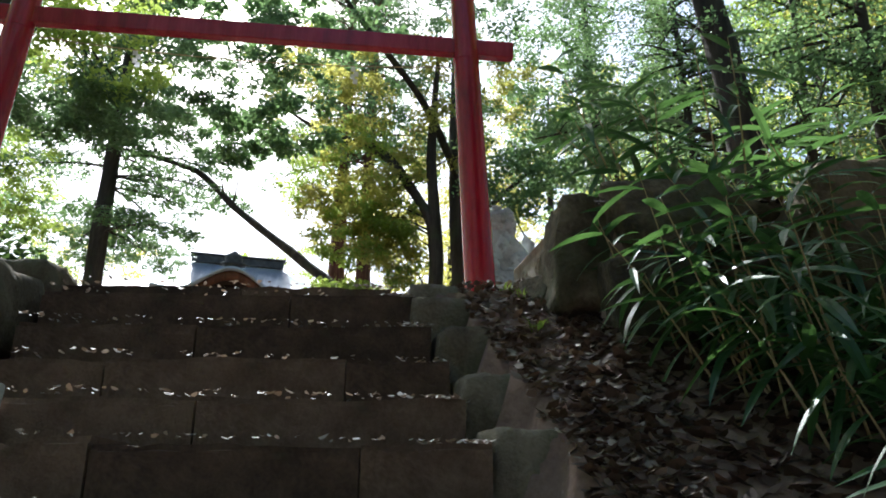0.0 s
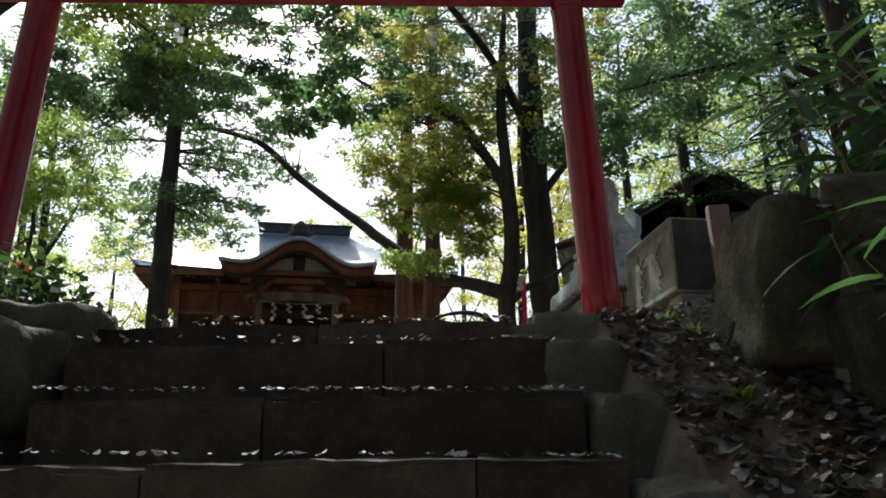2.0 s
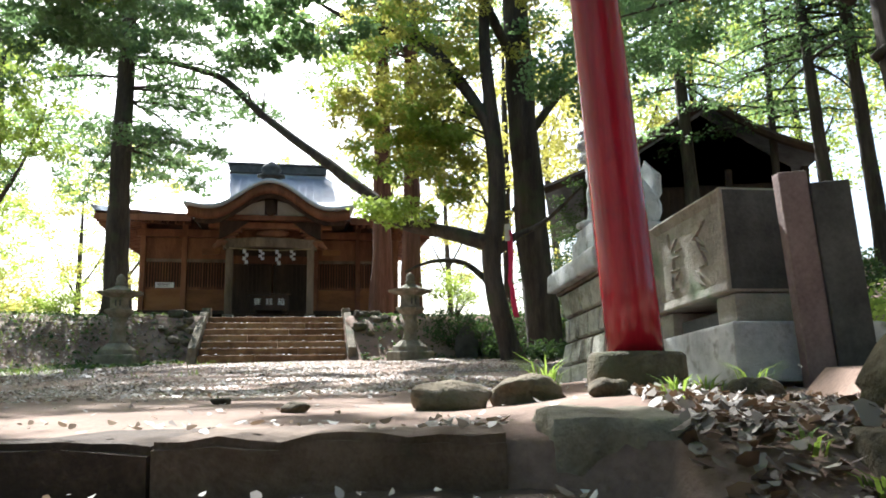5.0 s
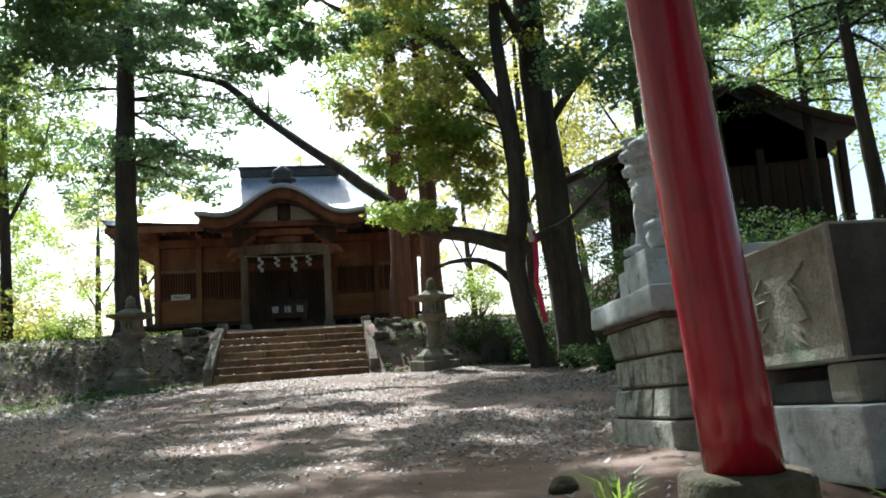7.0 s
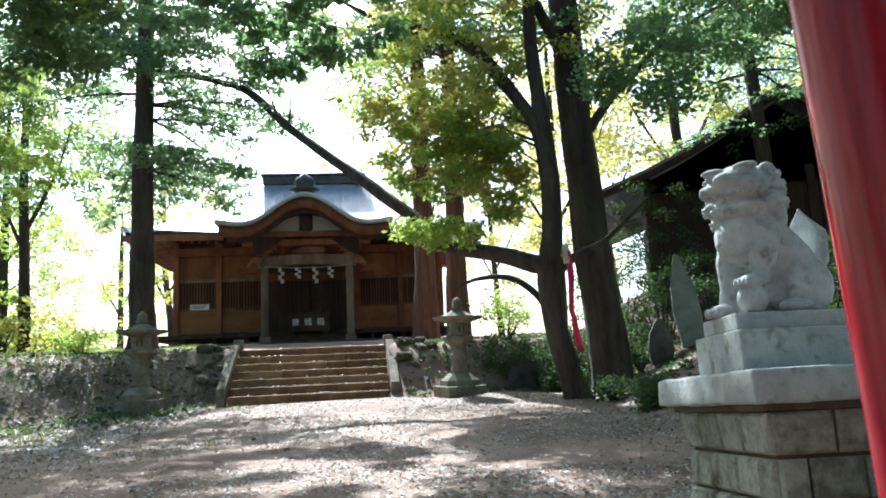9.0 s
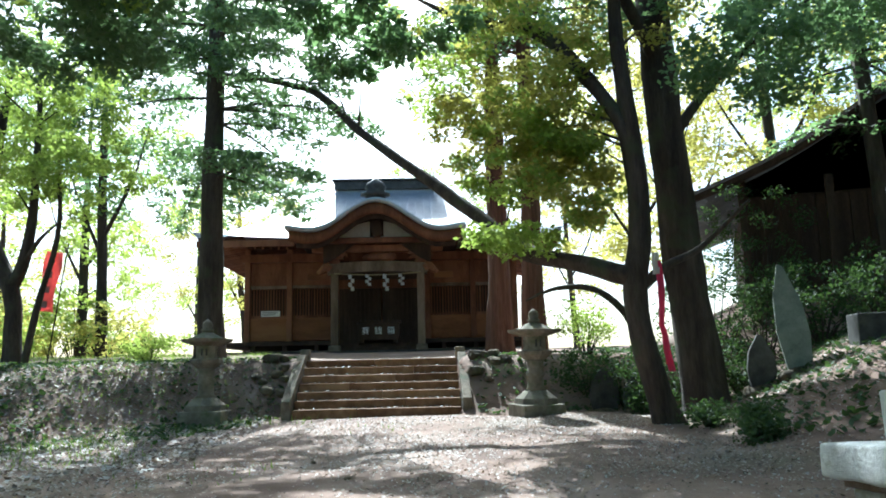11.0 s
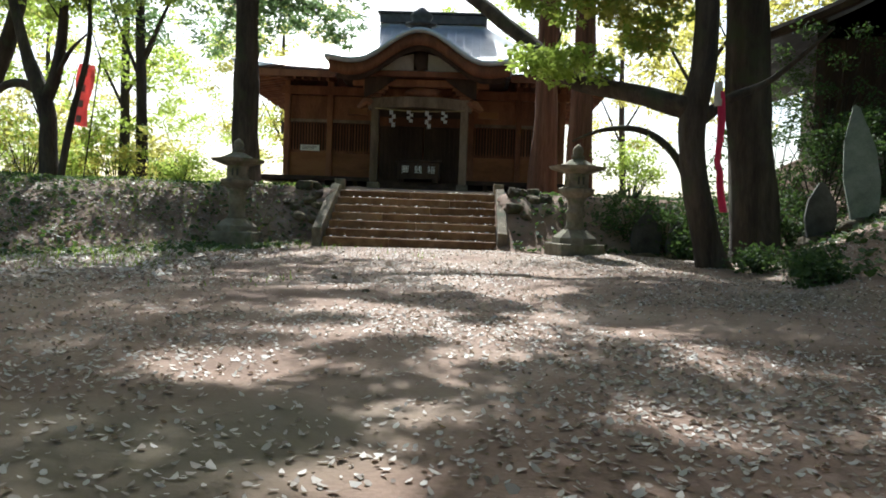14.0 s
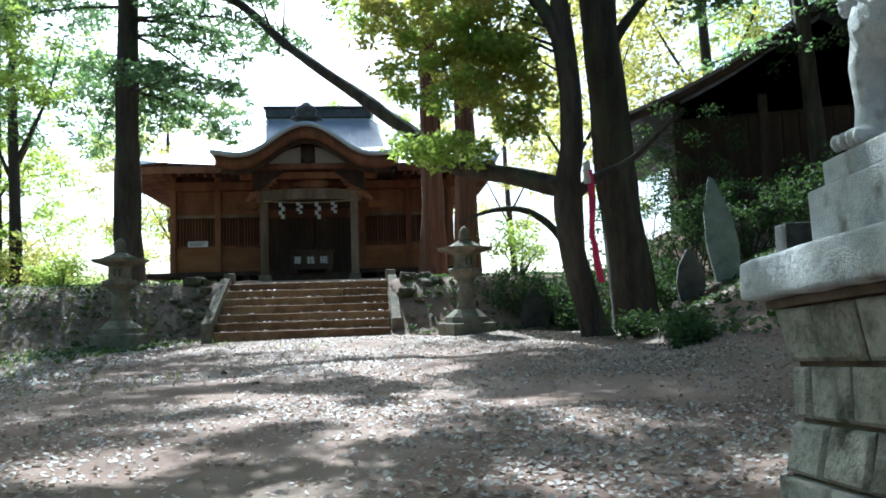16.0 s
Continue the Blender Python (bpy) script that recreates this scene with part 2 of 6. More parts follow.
def smooth_line(pts, n=6):
    """Catmull-Rom through pts of (x, y, z, r)."""
    p = [pts[0]] + list(pts) + [pts[-1]]
    out = []
    for i in range(1, len(p) - 2):
        for k in range(n):
            t = k / n
            out.append(tuple(0.5 * (2 * p[i][c] + (p[i + 1][c] - p[i - 1][c]) * t + (2 * p[i - 1][c] - 5 * p[i][c] + 4 * p[i + 1][c] - p[i + 2][c]) * t * t
                                    + (3 * p[i][c] - p[i - 1][c] - 3 * p[i + 1][c] + p[i + 2][c]) * t ** 3) for c in range(4)))
    out.append(tuple(pts[-1]))
    return out


def limb(pts, sides=10, wobble=0.25, n=5):
    q = smooth_line(pts, n)
    return tube([a[:3] for a in q], [max(a[3], 0.006) for a in q], sides, wobble)


def lathe(profile, sides=16, square=False):
    """Turned shape from (radius, z) pairs; square: four-sided."""
    bm = bmesh.new()
    n = 4 if square else sides
    rings = []
    for r, z in profile:
        rings.append([bm.verts.new((r * math.cos(2 * math.pi * (k + 0.5) / n), r * math.sin(2 * math.pi * (k + 0.5) / n), z)) for k in range(n)])
    for a, b in zip(rings, rings[1:]):
        for k in range(n):
            bm.faces.new((a[k], a[(k + 1) % n], b[(k + 1) % n], b[k]))
    bm.faces.new(rings[0][::-1])
    bm.faces.new(rings[-1])
    return bm


def boulder(sx, sy, sz, seed, rough=0.22, sub=3, boxy=0.5):
    """A weathered stone, between a ball and a block."""
    bm = bmesh.new()
    bmesh.ops.create_icosphere(bm, subdivisions=sub, radius=1.0)
    off = Vector((seed * 7.3, seed * 3.1, seed * 5.7))
    rc = random.Random(int(seed * 97))
    cuts_ = [(Vector((rc.gauss(0, 1), rc.gauss(0, 1), rc.gauss(0, 0.8))).normalized(), rc.uniform(0.72, 0.98)) for _ in range(9)]
    for v in bm.verts:
        d = v.co.normalized()
        k = max(abs(d.x), abs(d.y), abs(d.z))
        p = d.lerp(d / k, boxy)
        r = 1 + rough * noise.noise(p * 1.3 + off) + 0.5 * rough * noise.noise(p * 3.1 + off) + 0.2 * rough * noise.noise(p * 8 + off)
        p = p * r
        for q, lim in cuts_:
            e_ = p.dot(q) - lim
            if e_ > 0:
                p = p - q * e_ * 0.92
        p = p * (1 + 0.018 * noise.noise(p * 14 + off) + 0.010 * noise.noise(p * 31 + off))
        v.co = Vector((p.x * sx, p.y * sy, p.z * sz))
    return bm


def quads_mesh(name, P, mat, faces_per=4):
    """One mesh of separate faces; P is an array (n, faces_per, 3)."""
    n, k = P.shape[0], P.shape[1]
    me = bpy.data.meshes.new(name)
    me.vertices.add(n * k)
    me.vertices.foreach_set("co", P.reshape(-1).astype(np.float32))
    me.loops.add(n * k)
    me.loops.foreach_set("vertex_index", np.arange(n * k, dtype=np.int32))
    me.polygons.add(n)
    me.polygons.foreach_set("loop_start", np.arange(0, n * k, k, dtype=np.int32))
    me.update(calc_edges=True)
    me.materials.append(mat)
    return me


def leaves(rng, C, spread, n, size, droop=0.3, slim=0.45, flat=0.6):
    """Pointed leaves gathered round the clump centres C (k, 3)."""
    idx = rng.integers(0, len(C), n)
    sp = np.asarray(spread)[idx][:, None] if np.ndim(spread) else spread
    g = rng.normal(size=(n, 3))
    g /= np.maximum(1e-6, np.linalg.norm(g, axis=1, keepdims=True))
    g *= rng.random((n, 1)) ** 0.45
    g[:, 2] *= flat
    p = C[idx] + g * sp
    a = rng.normal(size=(n, 3))
    a[:, 2] = a[:, 2] * 0.5 - droop
    a /= np.linalg.norm(a, axis=1, keepdims=True)
    b = np.cross(a, rng.normal(size=(n, 3)))
    b /= np.linalg.norm(b, axis=1, keepdims=True)
    L = size * rng.uniform(0.6, 1.4, (n, 1))
    return np.stack([p, p + a * L * 0.45 + b * L * slim, p + a * L, p + a * L * 0.45 - b * L * slim], axis=1)


# ---- ground ----
SHR = (-8.75, 23.7)
SHR_TURN = 20.0
_c, _s = math.cos(radians(SHR_TURN)), math.sin(radians(SHR_TURN))


def sstep(x, a, b):
    t = np.clip((x - a) / (b - a), 0, 1)
    return t * t * (3 - 2 * t)


STEPS = [  # height and place of each tread's front edge at its two ends
    (1.45, -2.62, 4.66, -0.45, 4.97), (1.295, -2.43, 4.26, -0.227, 4.586), (1.04, -2.34, 3.95, -0.084, 4.243), (0.785, -2.28, 3.57, 0.055, 3.876),
    (0.55, -2.24, 3.14, 0.17, 3.44), (0.34, -2.18, 2.74, 0.30, 3.05), (0.10, -2.12, 2.36, 0.40, 2.68), (-0.15, -2.06, 1.99, 0.50, 2.31),
    (-0.40, -2.0, 1.62, 0.60, 1.94), (-0.65, -1.94, 1.25, 0.70, 1.57), (-0.90, -1.88, 0.88, 0.80, 1.20), (-1.15, -1.82, 0.51, 0.90, 0.83),
    (-1.40, -1.76, 0.14, 1.0, 0.46)]


def ground_height(x, y):
    x, y = np.asarray(x, float), np.asarray(y, float)
    u = (x - SHR[0]) * _c + (y - SHR[1]) * _s
    v = -(x - SHR[0]) * _s + (y - SHR[1]) * _c
    z = np.interp(y, [5.0, 11.0, 16.6, 23.7, 60.0, 400.0], [1.42, 1.42, 1.56, 1.86, 2.3, 2.3])
    # bank up to the hall's terrace, beside and under the stairs
    wide = sstep(-u, 4.5, 10.0)
    bank = sstep(v, -0.3 - 0.25 * np.sin(u * 0.7) - 7.0 * wide, 2.3) * (3.34 - z)
    under = np.clip(v / 2.7, 0, 1) * 1.40 - 0.10
    bank = bank + 0.35 * sstep(v, 3.0, 9.0)
    z = z + np.where(np.abs(u) < 2.15, np.where(v < 2.75, np.minimum(bank, np.where(v > 0, under - 0.1, 0)), bank - 0.02), bank)
    # hillside on the right
    z = z + 1.7 * sstep(x + 0.12 * (y - 16), -0.5, 3.6) * sstep(y, 12.0, 22.0) + 2.0 * sstep(x, 4, 25) * sstep(y, 4, 14)
    z = z + 0.07 * sstep(x, -0.9, 0.0) * (1 - sstep(y, 9, 12)) * sstep(y, 4.9, 5.8)
    # slope beside the lower steps
    line = np.interp(y, [-0.4, 0.2, 5.0], [-1.66, -1.5, 1.42])
    side = np.where(x > 0, np.maximum(line, np.where((x > 0.85) & (y > 4.15), 1.72, line + 0.05 + 0.10 * sstep(x, 0.3, 1.0))), line + 0.12 * sstep(-x, 2.4, 3.4))
    xl = np.interp(y, [0.14, 4.66], [-1.76, -2.62])
    xr = np.interp(y, [0.46, 4.97], [1.0, -0.45])
    stair = (x > xl - 0.02) & (x < xr + 0.36) & (y < 4.98)
    low = np.where(stair, line - 0.32, side)
    z = np.where(y < 5.0, low, z)
    z = np.where((x > 0.85) & (y > 4.15) & (y < 7.0), np.maximum(z, 1.72 - 0.1 * sstep(y, 5.2, 6.6)), z)
    far = np.hypot(x, y - 15)
    z = z + 0.04 * np.sin(x * 1.7 + 0.6 * y) * np.sin(y * 1.3 - 0.4 * x) * (~stair) * (y > 5) * (np.abs(u) > 2.4)
    return z + 6.0 * sstep(far, 60, 200) * (x > -5)


def gz(x, y):
    return float(ground_height(x, y))


xs = np.concatenate([-12 - np.geomspace(0.25, 480, 60)[::-1], np.arange(-12, 5.01, 0.12), 5 + np.geomspace(0.25, 480, 50)])
ys = np.concatenate([-2 - np.geomspace(0.3, 400, 30)[::-1], np.arange(-2, 12, 0.10), np.arange(12, 30, 0.22), 30 + np.geomspace(0.3, 460, 45)])
GX, GY = np.meshgrid(xs, ys)
GZ = ground_height(GX, GY)
me = bpy.data.meshes.new("ground")
nx, ny = len(xs), len(ys)
I = np.arange(nx * ny).reshape(ny, nx)
F = np.stack([I[:-1, :-1], I[:-1, 1:], I[1:, 1:], I[1:, :-1]], -1).reshape(-1, 4)
me.from_pydata(np.stack([GX, GY, GZ], -1).reshape(-1, 3).tolist(), [], F.tolist())
me.materials.append(M_soil)
me.polygons.foreach_set("use_smooth", [True] * len(me.polygons))
tagged(new("ground", me), "reddish brown earth strewn with dry leaves", "ground", kind="structure")

# ---- stone steps up to the gate ----
steps = empty("approach_steps", pose(0, 0, 0), "worn brown stone steps with leaf litter on the edges", "steps", kind="structure")
rnd = random.Random(4)
JOINTS = [(0.55,), (0.66,), (0.43,), (0.28, 0.78), (0.52,), (0.40, 0.8), (0.6,), (0.35,), (0.5,), (0.6,), (0.4,), (0.55,), (0.5,)]
for i, (z, xl, yl, xr, yr) in enumerate(STEPS):
    a, b = Vector((xl, yl, 0)), Vector((xr, yr, 0))
    d = (b - a).normalized()
    back = Vector((-d.y, d.x, 0))
    cuts = [0, *JOINTS[i], 1]
    for c0, c1 in zip(cuts, cuts[1:]):
        L = (b - a).length
        p0 = a + d * (L * c0 + (0.004 if c0 else 0))
        w = L * (c1 - c0) - 0.006
        bm = bmesh.new()
        nx_ = max(6, int(w / 0.09))
        add_box(bm, 0, w, 0, 0.52, -0.34, 0.0)
        bmesh.ops.subdivide_edges(bm, edges=[e for e in bm.edges if abs(e.verts[0].co.x - e.verts[1].co.x) > 0.1], cuts=nx_)
        top = [e for e in bm.edges if all(v.co.z > -0.001 and v.co.y < 0.001 for v in e.verts)]
        bmesh.ops.bevel(bm, geom=top, offset=0.022, segments=2, affect="EDGES")
        sd = rnd.random() * 50
        for v in bm.verts:
            q = v.co * 3 + Vector((sd, i, 0))
            v.co.z += 0.024 * noise.noise(q) + (0.014 * noise.noise(q * 4) if v.co.z > -0.1 else 0)
            v.co.y += 0.022 * noise.noise(q + Vector((9, 4, 1))) + 0.012 * noise.noise(q * 4)
        ob = part("step_stone", bm, M_step, steps)
        ob.matrix_basis = Matrix.Translation(p0 + Vector((0, 0, z + rnd.uniform(-0.008, 0.008)))) @ Matrix.Rotation(math.atan2(d.y, d.x), 4, "Z") @ Matrix.Rotation(-0.016, 4, "Y") @ Matrix.Translation((0, 0, -0.036 * (1 - c0)))


# ---- gate ----
TOR_R, TOR_L = Vector((0.064, 7.018, 1.69)), Vector((-4.62, 6.07, 1.62))
_t = (TOR_R - TOR_L)
T_ANG = math.degrees(math.atan2(_t.y, _t.x))
T_MID, T_W = (TOR_R + TOR_L) / 2, math.hypot(_t.x, _t.y)
torii = empty("torii_gate", pose(T_MID.x, T_MID.y, 1.66, 0, 0, T_ANG), "vermilion painted torii gate at the top of stone steps", "gate")
H_N = 2.86
for sgn in (-1, 1):
    x0, x1 = sgn * T_W / 2, sgn * (T_W / 2 - 0.20 * 1.35)
    pts = [(x0 + (x1 - x0) * k / 10, 0, 3.9 * k / 10) for k in range(11)]
    pl = part("pillar", tube(pts, [0.150 - 0.0026 * k for k in range(11)], 28), M_red, torii, smooth=True)
    zr = H_N - 0.14
    xr_ = x0 + (x1 - x0) * zr / 3.9
    part("ring", tube([(xr_, 0, zr - 0.02), (xr_ - sgn * 0.002, 0, zr + 0.015)], [0.138, 0.138], 28), M_red, pl)
    bm = lathe([(0.25, -0.30), (0.262, -0.10), (0.255, 0.015), (0.235, 0.035), (0.16, 0.04)], 20)
    bmesh.ops.translate(bm, verts=bm.verts, vec=(x0, 0, 0))
    part("base_stone", bm, M_rock, torii, "brown stone footing", True)
part("tie_beam", box(-T_W / 2 - 0.30, T_W / 2 + 0.30, -0.055, 0.055, H_N - 0.09, H_N + 0.09, 0.012), M_red, torii)
for z0, z1, hw, th in ((3.88, 4.02, 2.75, 0.10), (4.02, 4.24, 2.95, 0.14)):
    bm = box(-hw, hw, -th, th, z0, z1)
    bmesh.ops.subdivide_edges(bm, edges=[e for e in bm.edges if abs(e.verts[0].co.x - e.verts[1].co.x) > 1], cuts=14)
    for v in bm.verts:
        v.co.z += 0.16 * abs(v.co.x / hw) ** 2.5
    part("lintel", bm, M_red, torii)


def shide(w, h):
    """A folded zigzag paper strip hanging from its top."""
    bm = bmesh.new()
    x = 0.0
    for k in range(4):
        z0, z1 = -h * k / 4, -h * (k + 1) / 4
        x = (0.0, w * 0.45, 0.0, w * 0.4)[k]
        vs = [bm.verts.new(q) for q in ((x, 0.004 * k, z0), (x + w * 0.6, 0.004 * k, z0), (x + w * 0.6, 0.004 * k + 0.01, z1 - 0.01), (x, 0.004 * k + 0.01, z1 - 0.01))]
        bm.faces.new(vs)
    bmesh.ops.solidify(bm, geom=bm.faces, thickness=0.002)
    return bm


rope_g = empty("paper_streamer_string", pose(T_MID.x, T_MID.y, 1.76, 0, 0, T_ANG) @ pose(0, 0.14, 0), "thin cord with white folded paper strips on the gate", "streamers")
q = [(-2.05 + 4.1 * k / 16, 0, 2.62 - 0.10 * (1 - (k / 8 - 1) ** 2)) for k in range(17)]
part("cord", tube(q, [0.006] * 17, 6), M_rope, rope_g)
for k, (fx, s) in enumerate(((-1.15, 1.0), (1.03, 1.0), (-0.1, 0.5))):
    o = part("paper_strip", shide(0.08 * s, 0.17 * s), M_paper, rope_g)
    o.matrix_basis = pose(fx, 0, 2.62 - 0.10 * (1 - (fx / 2.05) ** 2), 0, 0, 20 * k)


# ---- shrine hall ----
def smooth_poly(me_ob):
    me_ob.data.polygons.foreach_set("use_smooth", [True] * len(me_ob.data.polygons))


HALL = Matrix.Translation((-0.937, 6.82, 2.325)) @ Matrix.Scale(1.37, 4) @ Matrix.Translation((0.937, -6.82, -2.325)) @ pose(SHR[0], SHR[1], 1.85, 0, 0, SHR_TURN)
hall = empty("shrine_hall", HALL, "red-brown wooden shrine hall with a curved porch roof", "shrine")
CX = -0.05                        # middle of the front
part("stone_plinth", box(CX - 4.9, CX + 4.9, 4.2, 12.9, 1.30, 1.62, 0.02), M_dark, hall, "dark stone plinth")
part("veranda_floor", box(CX - 5.1, CX + 5.1, 4.45, 12.8, 1.80, 1.93, 0.01), M_wooddark, hall, "dark wooden veranda")
part("porch_floor", box(CX - 1.9, CX + 1.9, 3.0, 4.44, 1.30, 1.56, 0.02), M_dark, hall, "dark stone porch floor")
for s in range(2):
    part("porch_step", box(CX - 1.25, CX + 1.25, 3.72 + 0.34 * s, 4.44, 1.56 + 0.12 * s, 1.68 + 0.12 * s - 0.003, 0.01), M_wooddark, hall)
for k in range(11):
    u = CX - 4.9 + 0.98 * k
    if abs(u - CX) > 1.4:
        part("floor_post", box(u - 0.07, u + 0.07, 4.55, 4.69, 1.60, 1.80, 0.008), M_wooddark, hall)
# walls
HW, WF, WB = 4.35, 5.5, 12.2
part("back_wall", box(CX - HW, CX + HW, WB - 0.1, WB, 1.93, 5.0), M_wood, hall)
for sg in (-1, 1):
    part("side_wall", box(CX + sg * HW - 0.05, CX + sg * HW + 0.05, WF + 0.08, WB - 0.1, 1.93, 5.0), M_wood, hall)
    for a, b in ((1.55, 2.95), (2.95, 4.25)):
        x0, x1 = sorted((CX + sg * a, CX + sg * b))
        part("lower_panel", box(x0 + 0.03, x1 - 0.03, WF, WF + 0.05, 2.00, 2.72, 0.006), M_woodlight, hall, "amber wooden panel")
        lat = part("lattice_frame", box(x0, x1, WF - 0.03, WF + 0.06, 2.72, 2.80, 0.006), M_wood, hall)
        n = int((x1 - x0) / 0.09)
        bar = box(-0.018, 0.018, -0.02, 0.02, 0, 0.86)
        bar_ob = part("slat", bar, M_wood, lat)
        bar_ob.matrix_basis = pose(x0 + 0.06, WF, 2.80)
        for k in range(1, n):
            o = new("slat", bar_ob.data)
            o.parent = lat
            o.matrix_basis = pose(x0 + 0.06 + (x1 - x0 - 0.12) * k / (n - 1), WF, 2.80)
        # near-black sheet behind the slats, the dim inside put into its colour
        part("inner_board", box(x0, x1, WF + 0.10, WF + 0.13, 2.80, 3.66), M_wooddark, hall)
        part("upper_panel", box(x0 + 0.02, x1 - 0.02, WF, WF + 0.05, 3.76, 4.50, 0.005), M_wood, hall)
    for u in (1.48, 2.95, 4.30):
        part("wall_post", box(CX + sg * u - 0.09, CX + sg * u + 0.09, WF - 0.09, WF + 0.09, 1.93, 4.95, 0.012), M_wood, hall)
    part("head_beam", box(*sorted((CX + sg * 1.58, CX + sg * 4.2)), WF - 0.07, WF + 0.07, 3.66, 3.76, 0.01), M_woodgrey, hall)
    part("shelf_block", box(*sorted((CX + sg * 1.7, CX + sg * 2.3)), 4.9, 5.0, 3.86, 4.06, 0.01), M_woodlight, hall, "pale amber bracket beam")
part("top_beam", box(CX - 4.5, CX + 4.5, WF - 0.12, WF + 0.12, 4.52, 4.78, 0.015), M_wood, hall)
for sg in (-1, 1):
    # door leaves and slats near black: shade of the recess is in the colour
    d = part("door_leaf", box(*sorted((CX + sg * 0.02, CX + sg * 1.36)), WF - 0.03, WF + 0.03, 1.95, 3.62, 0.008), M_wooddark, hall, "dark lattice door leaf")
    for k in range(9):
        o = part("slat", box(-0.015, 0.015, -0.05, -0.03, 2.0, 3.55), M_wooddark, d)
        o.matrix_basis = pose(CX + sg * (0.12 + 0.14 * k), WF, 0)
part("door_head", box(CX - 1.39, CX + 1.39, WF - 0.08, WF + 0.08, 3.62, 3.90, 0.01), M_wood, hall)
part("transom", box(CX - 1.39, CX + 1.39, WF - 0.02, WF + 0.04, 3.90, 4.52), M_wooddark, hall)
# porch
PW, PV = 1.28, 3.55
for sg in (-1, 1):
    p = part("porch_pillar", box(CX + sg * PW - 0.11, CX + sg * PW + 0.11, PV - 0.11, PV + 0.11, 1.74, 4.16, 0.02), M_woodgrey, hall, "grey-brown square porch pillar")
    part("pillar_base", box(CX + sg * PW - 0.17, CX + sg * PW + 0.17, PV - 0.17, PV + 0.17, 1.56, 1.735, 0.02), M_cheek, p, "stone pillar base")
    for k in range(3):
        w = 0.16 + 0.10 * k
        part("bracket", box(CX + sg * PW - w, CX + sg * PW + w, PV - 0.10 - 0.03 * k, PV + 0.10 + 0.03 * k, 4.165 + 0.11 * k, 4.27 + 0.11 * k, 0.015), M_wood, hall)
    # curved tie to the hall, with a carved nose
    bm = bmesh.new()
    pts = [(CX + sg * PW, PV + 0.12 + 1.75 * k / 8, 3.86 + 0.42 * math.sin(math.pi * 0.5 * k / 8)) for k in range(9)]
    add_tube(bm, pts, [0.10] * 9, 8)
    part("rainbow_tie", bm, M_wood, hall)
    pts = [(CX + sg * (PW + 0.11 + 0.42 * k / 6), PV, 3.98 + 0.07 * math.sin(k * 0.9)) for k in range(7)]
    part("carved_nose", tube(pts, [0.15, 0.15, 0.14, 0.13, 0.10, 0.09, 0.05], 8), M_wood, hall)
bm = box(CX - PW - 0.2, CX + PW + 0.2, PV - 0.11, PV + 0.11, 3.84, 4.15)
bmesh.ops.subdivide_edges(bm, edges=[e for e in bm.edges if abs(e.verts[0].co.x - e.verts[1].co.x) > 1], cuts=12)
for v in bm.verts:
    v.co.z += 0.07 * (1 - ((v.co.x - CX) / PW) ** 2)
part("rainbow_beam", bm, M_woodgrey, hall, "weathered grey curved porch beam")
bm = boulder(0.55, 0.10, 0.16, 5, 0.25, 2, 0.4)
bmesh.ops.translate(bm, verts=bm.verts, vec=(CX, PV, 4.36))
part("frog_leg_strut", bm, M_wood, hall, "carved strut")
part("upper_porch_beam", box(CX - 1.95, CX + 1.95, PV - 0.13, PV + 0.13, 4.50, 4.70, 0.015), M_wood, hall)


def kara(u):
    """Height of the curved porch gable above its ends."""
    a = min(abs(u) / 2.55, 1.0)
    return 0.86 * (0.5 + 0.5 * math.cos(math.pi * min(a / 0.72, 1.0))) + 0.08 * max(0, a - 0.8) / 0.2


def kara_band(v0, v1, z_low, z_high, half, n=40, off=0.0):
    """A band that follows the curve, from v0 to v1 and between two heights over it."""
    bm = bmesh.new()
    prev = None
    for k in range(n + 1):
        u = -half + 2 * half * k / n
        z = kara(u) + 4.86 + off
        r = [bm.verts.new((CX + u, v, z + h)) for v, h in ((v0, z_low), (v1, z_low), (v1, z_high), (v0, z_high))]
        if prev:
            for j in range(4):
                bm.faces.new((prev[j], prev[(j + 1) % 4], r[(j + 1) % 4], r[j]))
        else:
            bm.faces.new(r)
        prev = r
    bm.faces.new(prev[::-1])
    return bm


part("curved_bargeboard", kara_band(2.62, 2.72, -0.22, 0.10, 2.5), M_wood, hall, "dark red curved bargeboard", True)
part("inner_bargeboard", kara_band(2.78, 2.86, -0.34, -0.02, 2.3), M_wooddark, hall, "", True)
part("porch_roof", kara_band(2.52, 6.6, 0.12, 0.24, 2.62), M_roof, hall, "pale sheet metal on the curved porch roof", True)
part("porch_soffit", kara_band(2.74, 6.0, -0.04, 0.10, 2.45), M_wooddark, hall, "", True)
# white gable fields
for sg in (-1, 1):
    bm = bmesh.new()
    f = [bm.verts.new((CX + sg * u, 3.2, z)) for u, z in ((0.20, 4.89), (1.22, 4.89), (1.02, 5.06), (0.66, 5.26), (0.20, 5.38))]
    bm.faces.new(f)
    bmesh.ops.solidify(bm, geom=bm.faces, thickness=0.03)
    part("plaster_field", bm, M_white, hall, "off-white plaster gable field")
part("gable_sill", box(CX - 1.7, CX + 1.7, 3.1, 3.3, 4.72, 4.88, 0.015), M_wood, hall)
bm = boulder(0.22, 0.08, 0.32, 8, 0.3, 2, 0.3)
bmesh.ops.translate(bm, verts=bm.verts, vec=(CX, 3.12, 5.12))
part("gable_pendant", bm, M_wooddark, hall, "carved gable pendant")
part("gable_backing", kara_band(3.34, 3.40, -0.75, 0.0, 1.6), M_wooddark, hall)
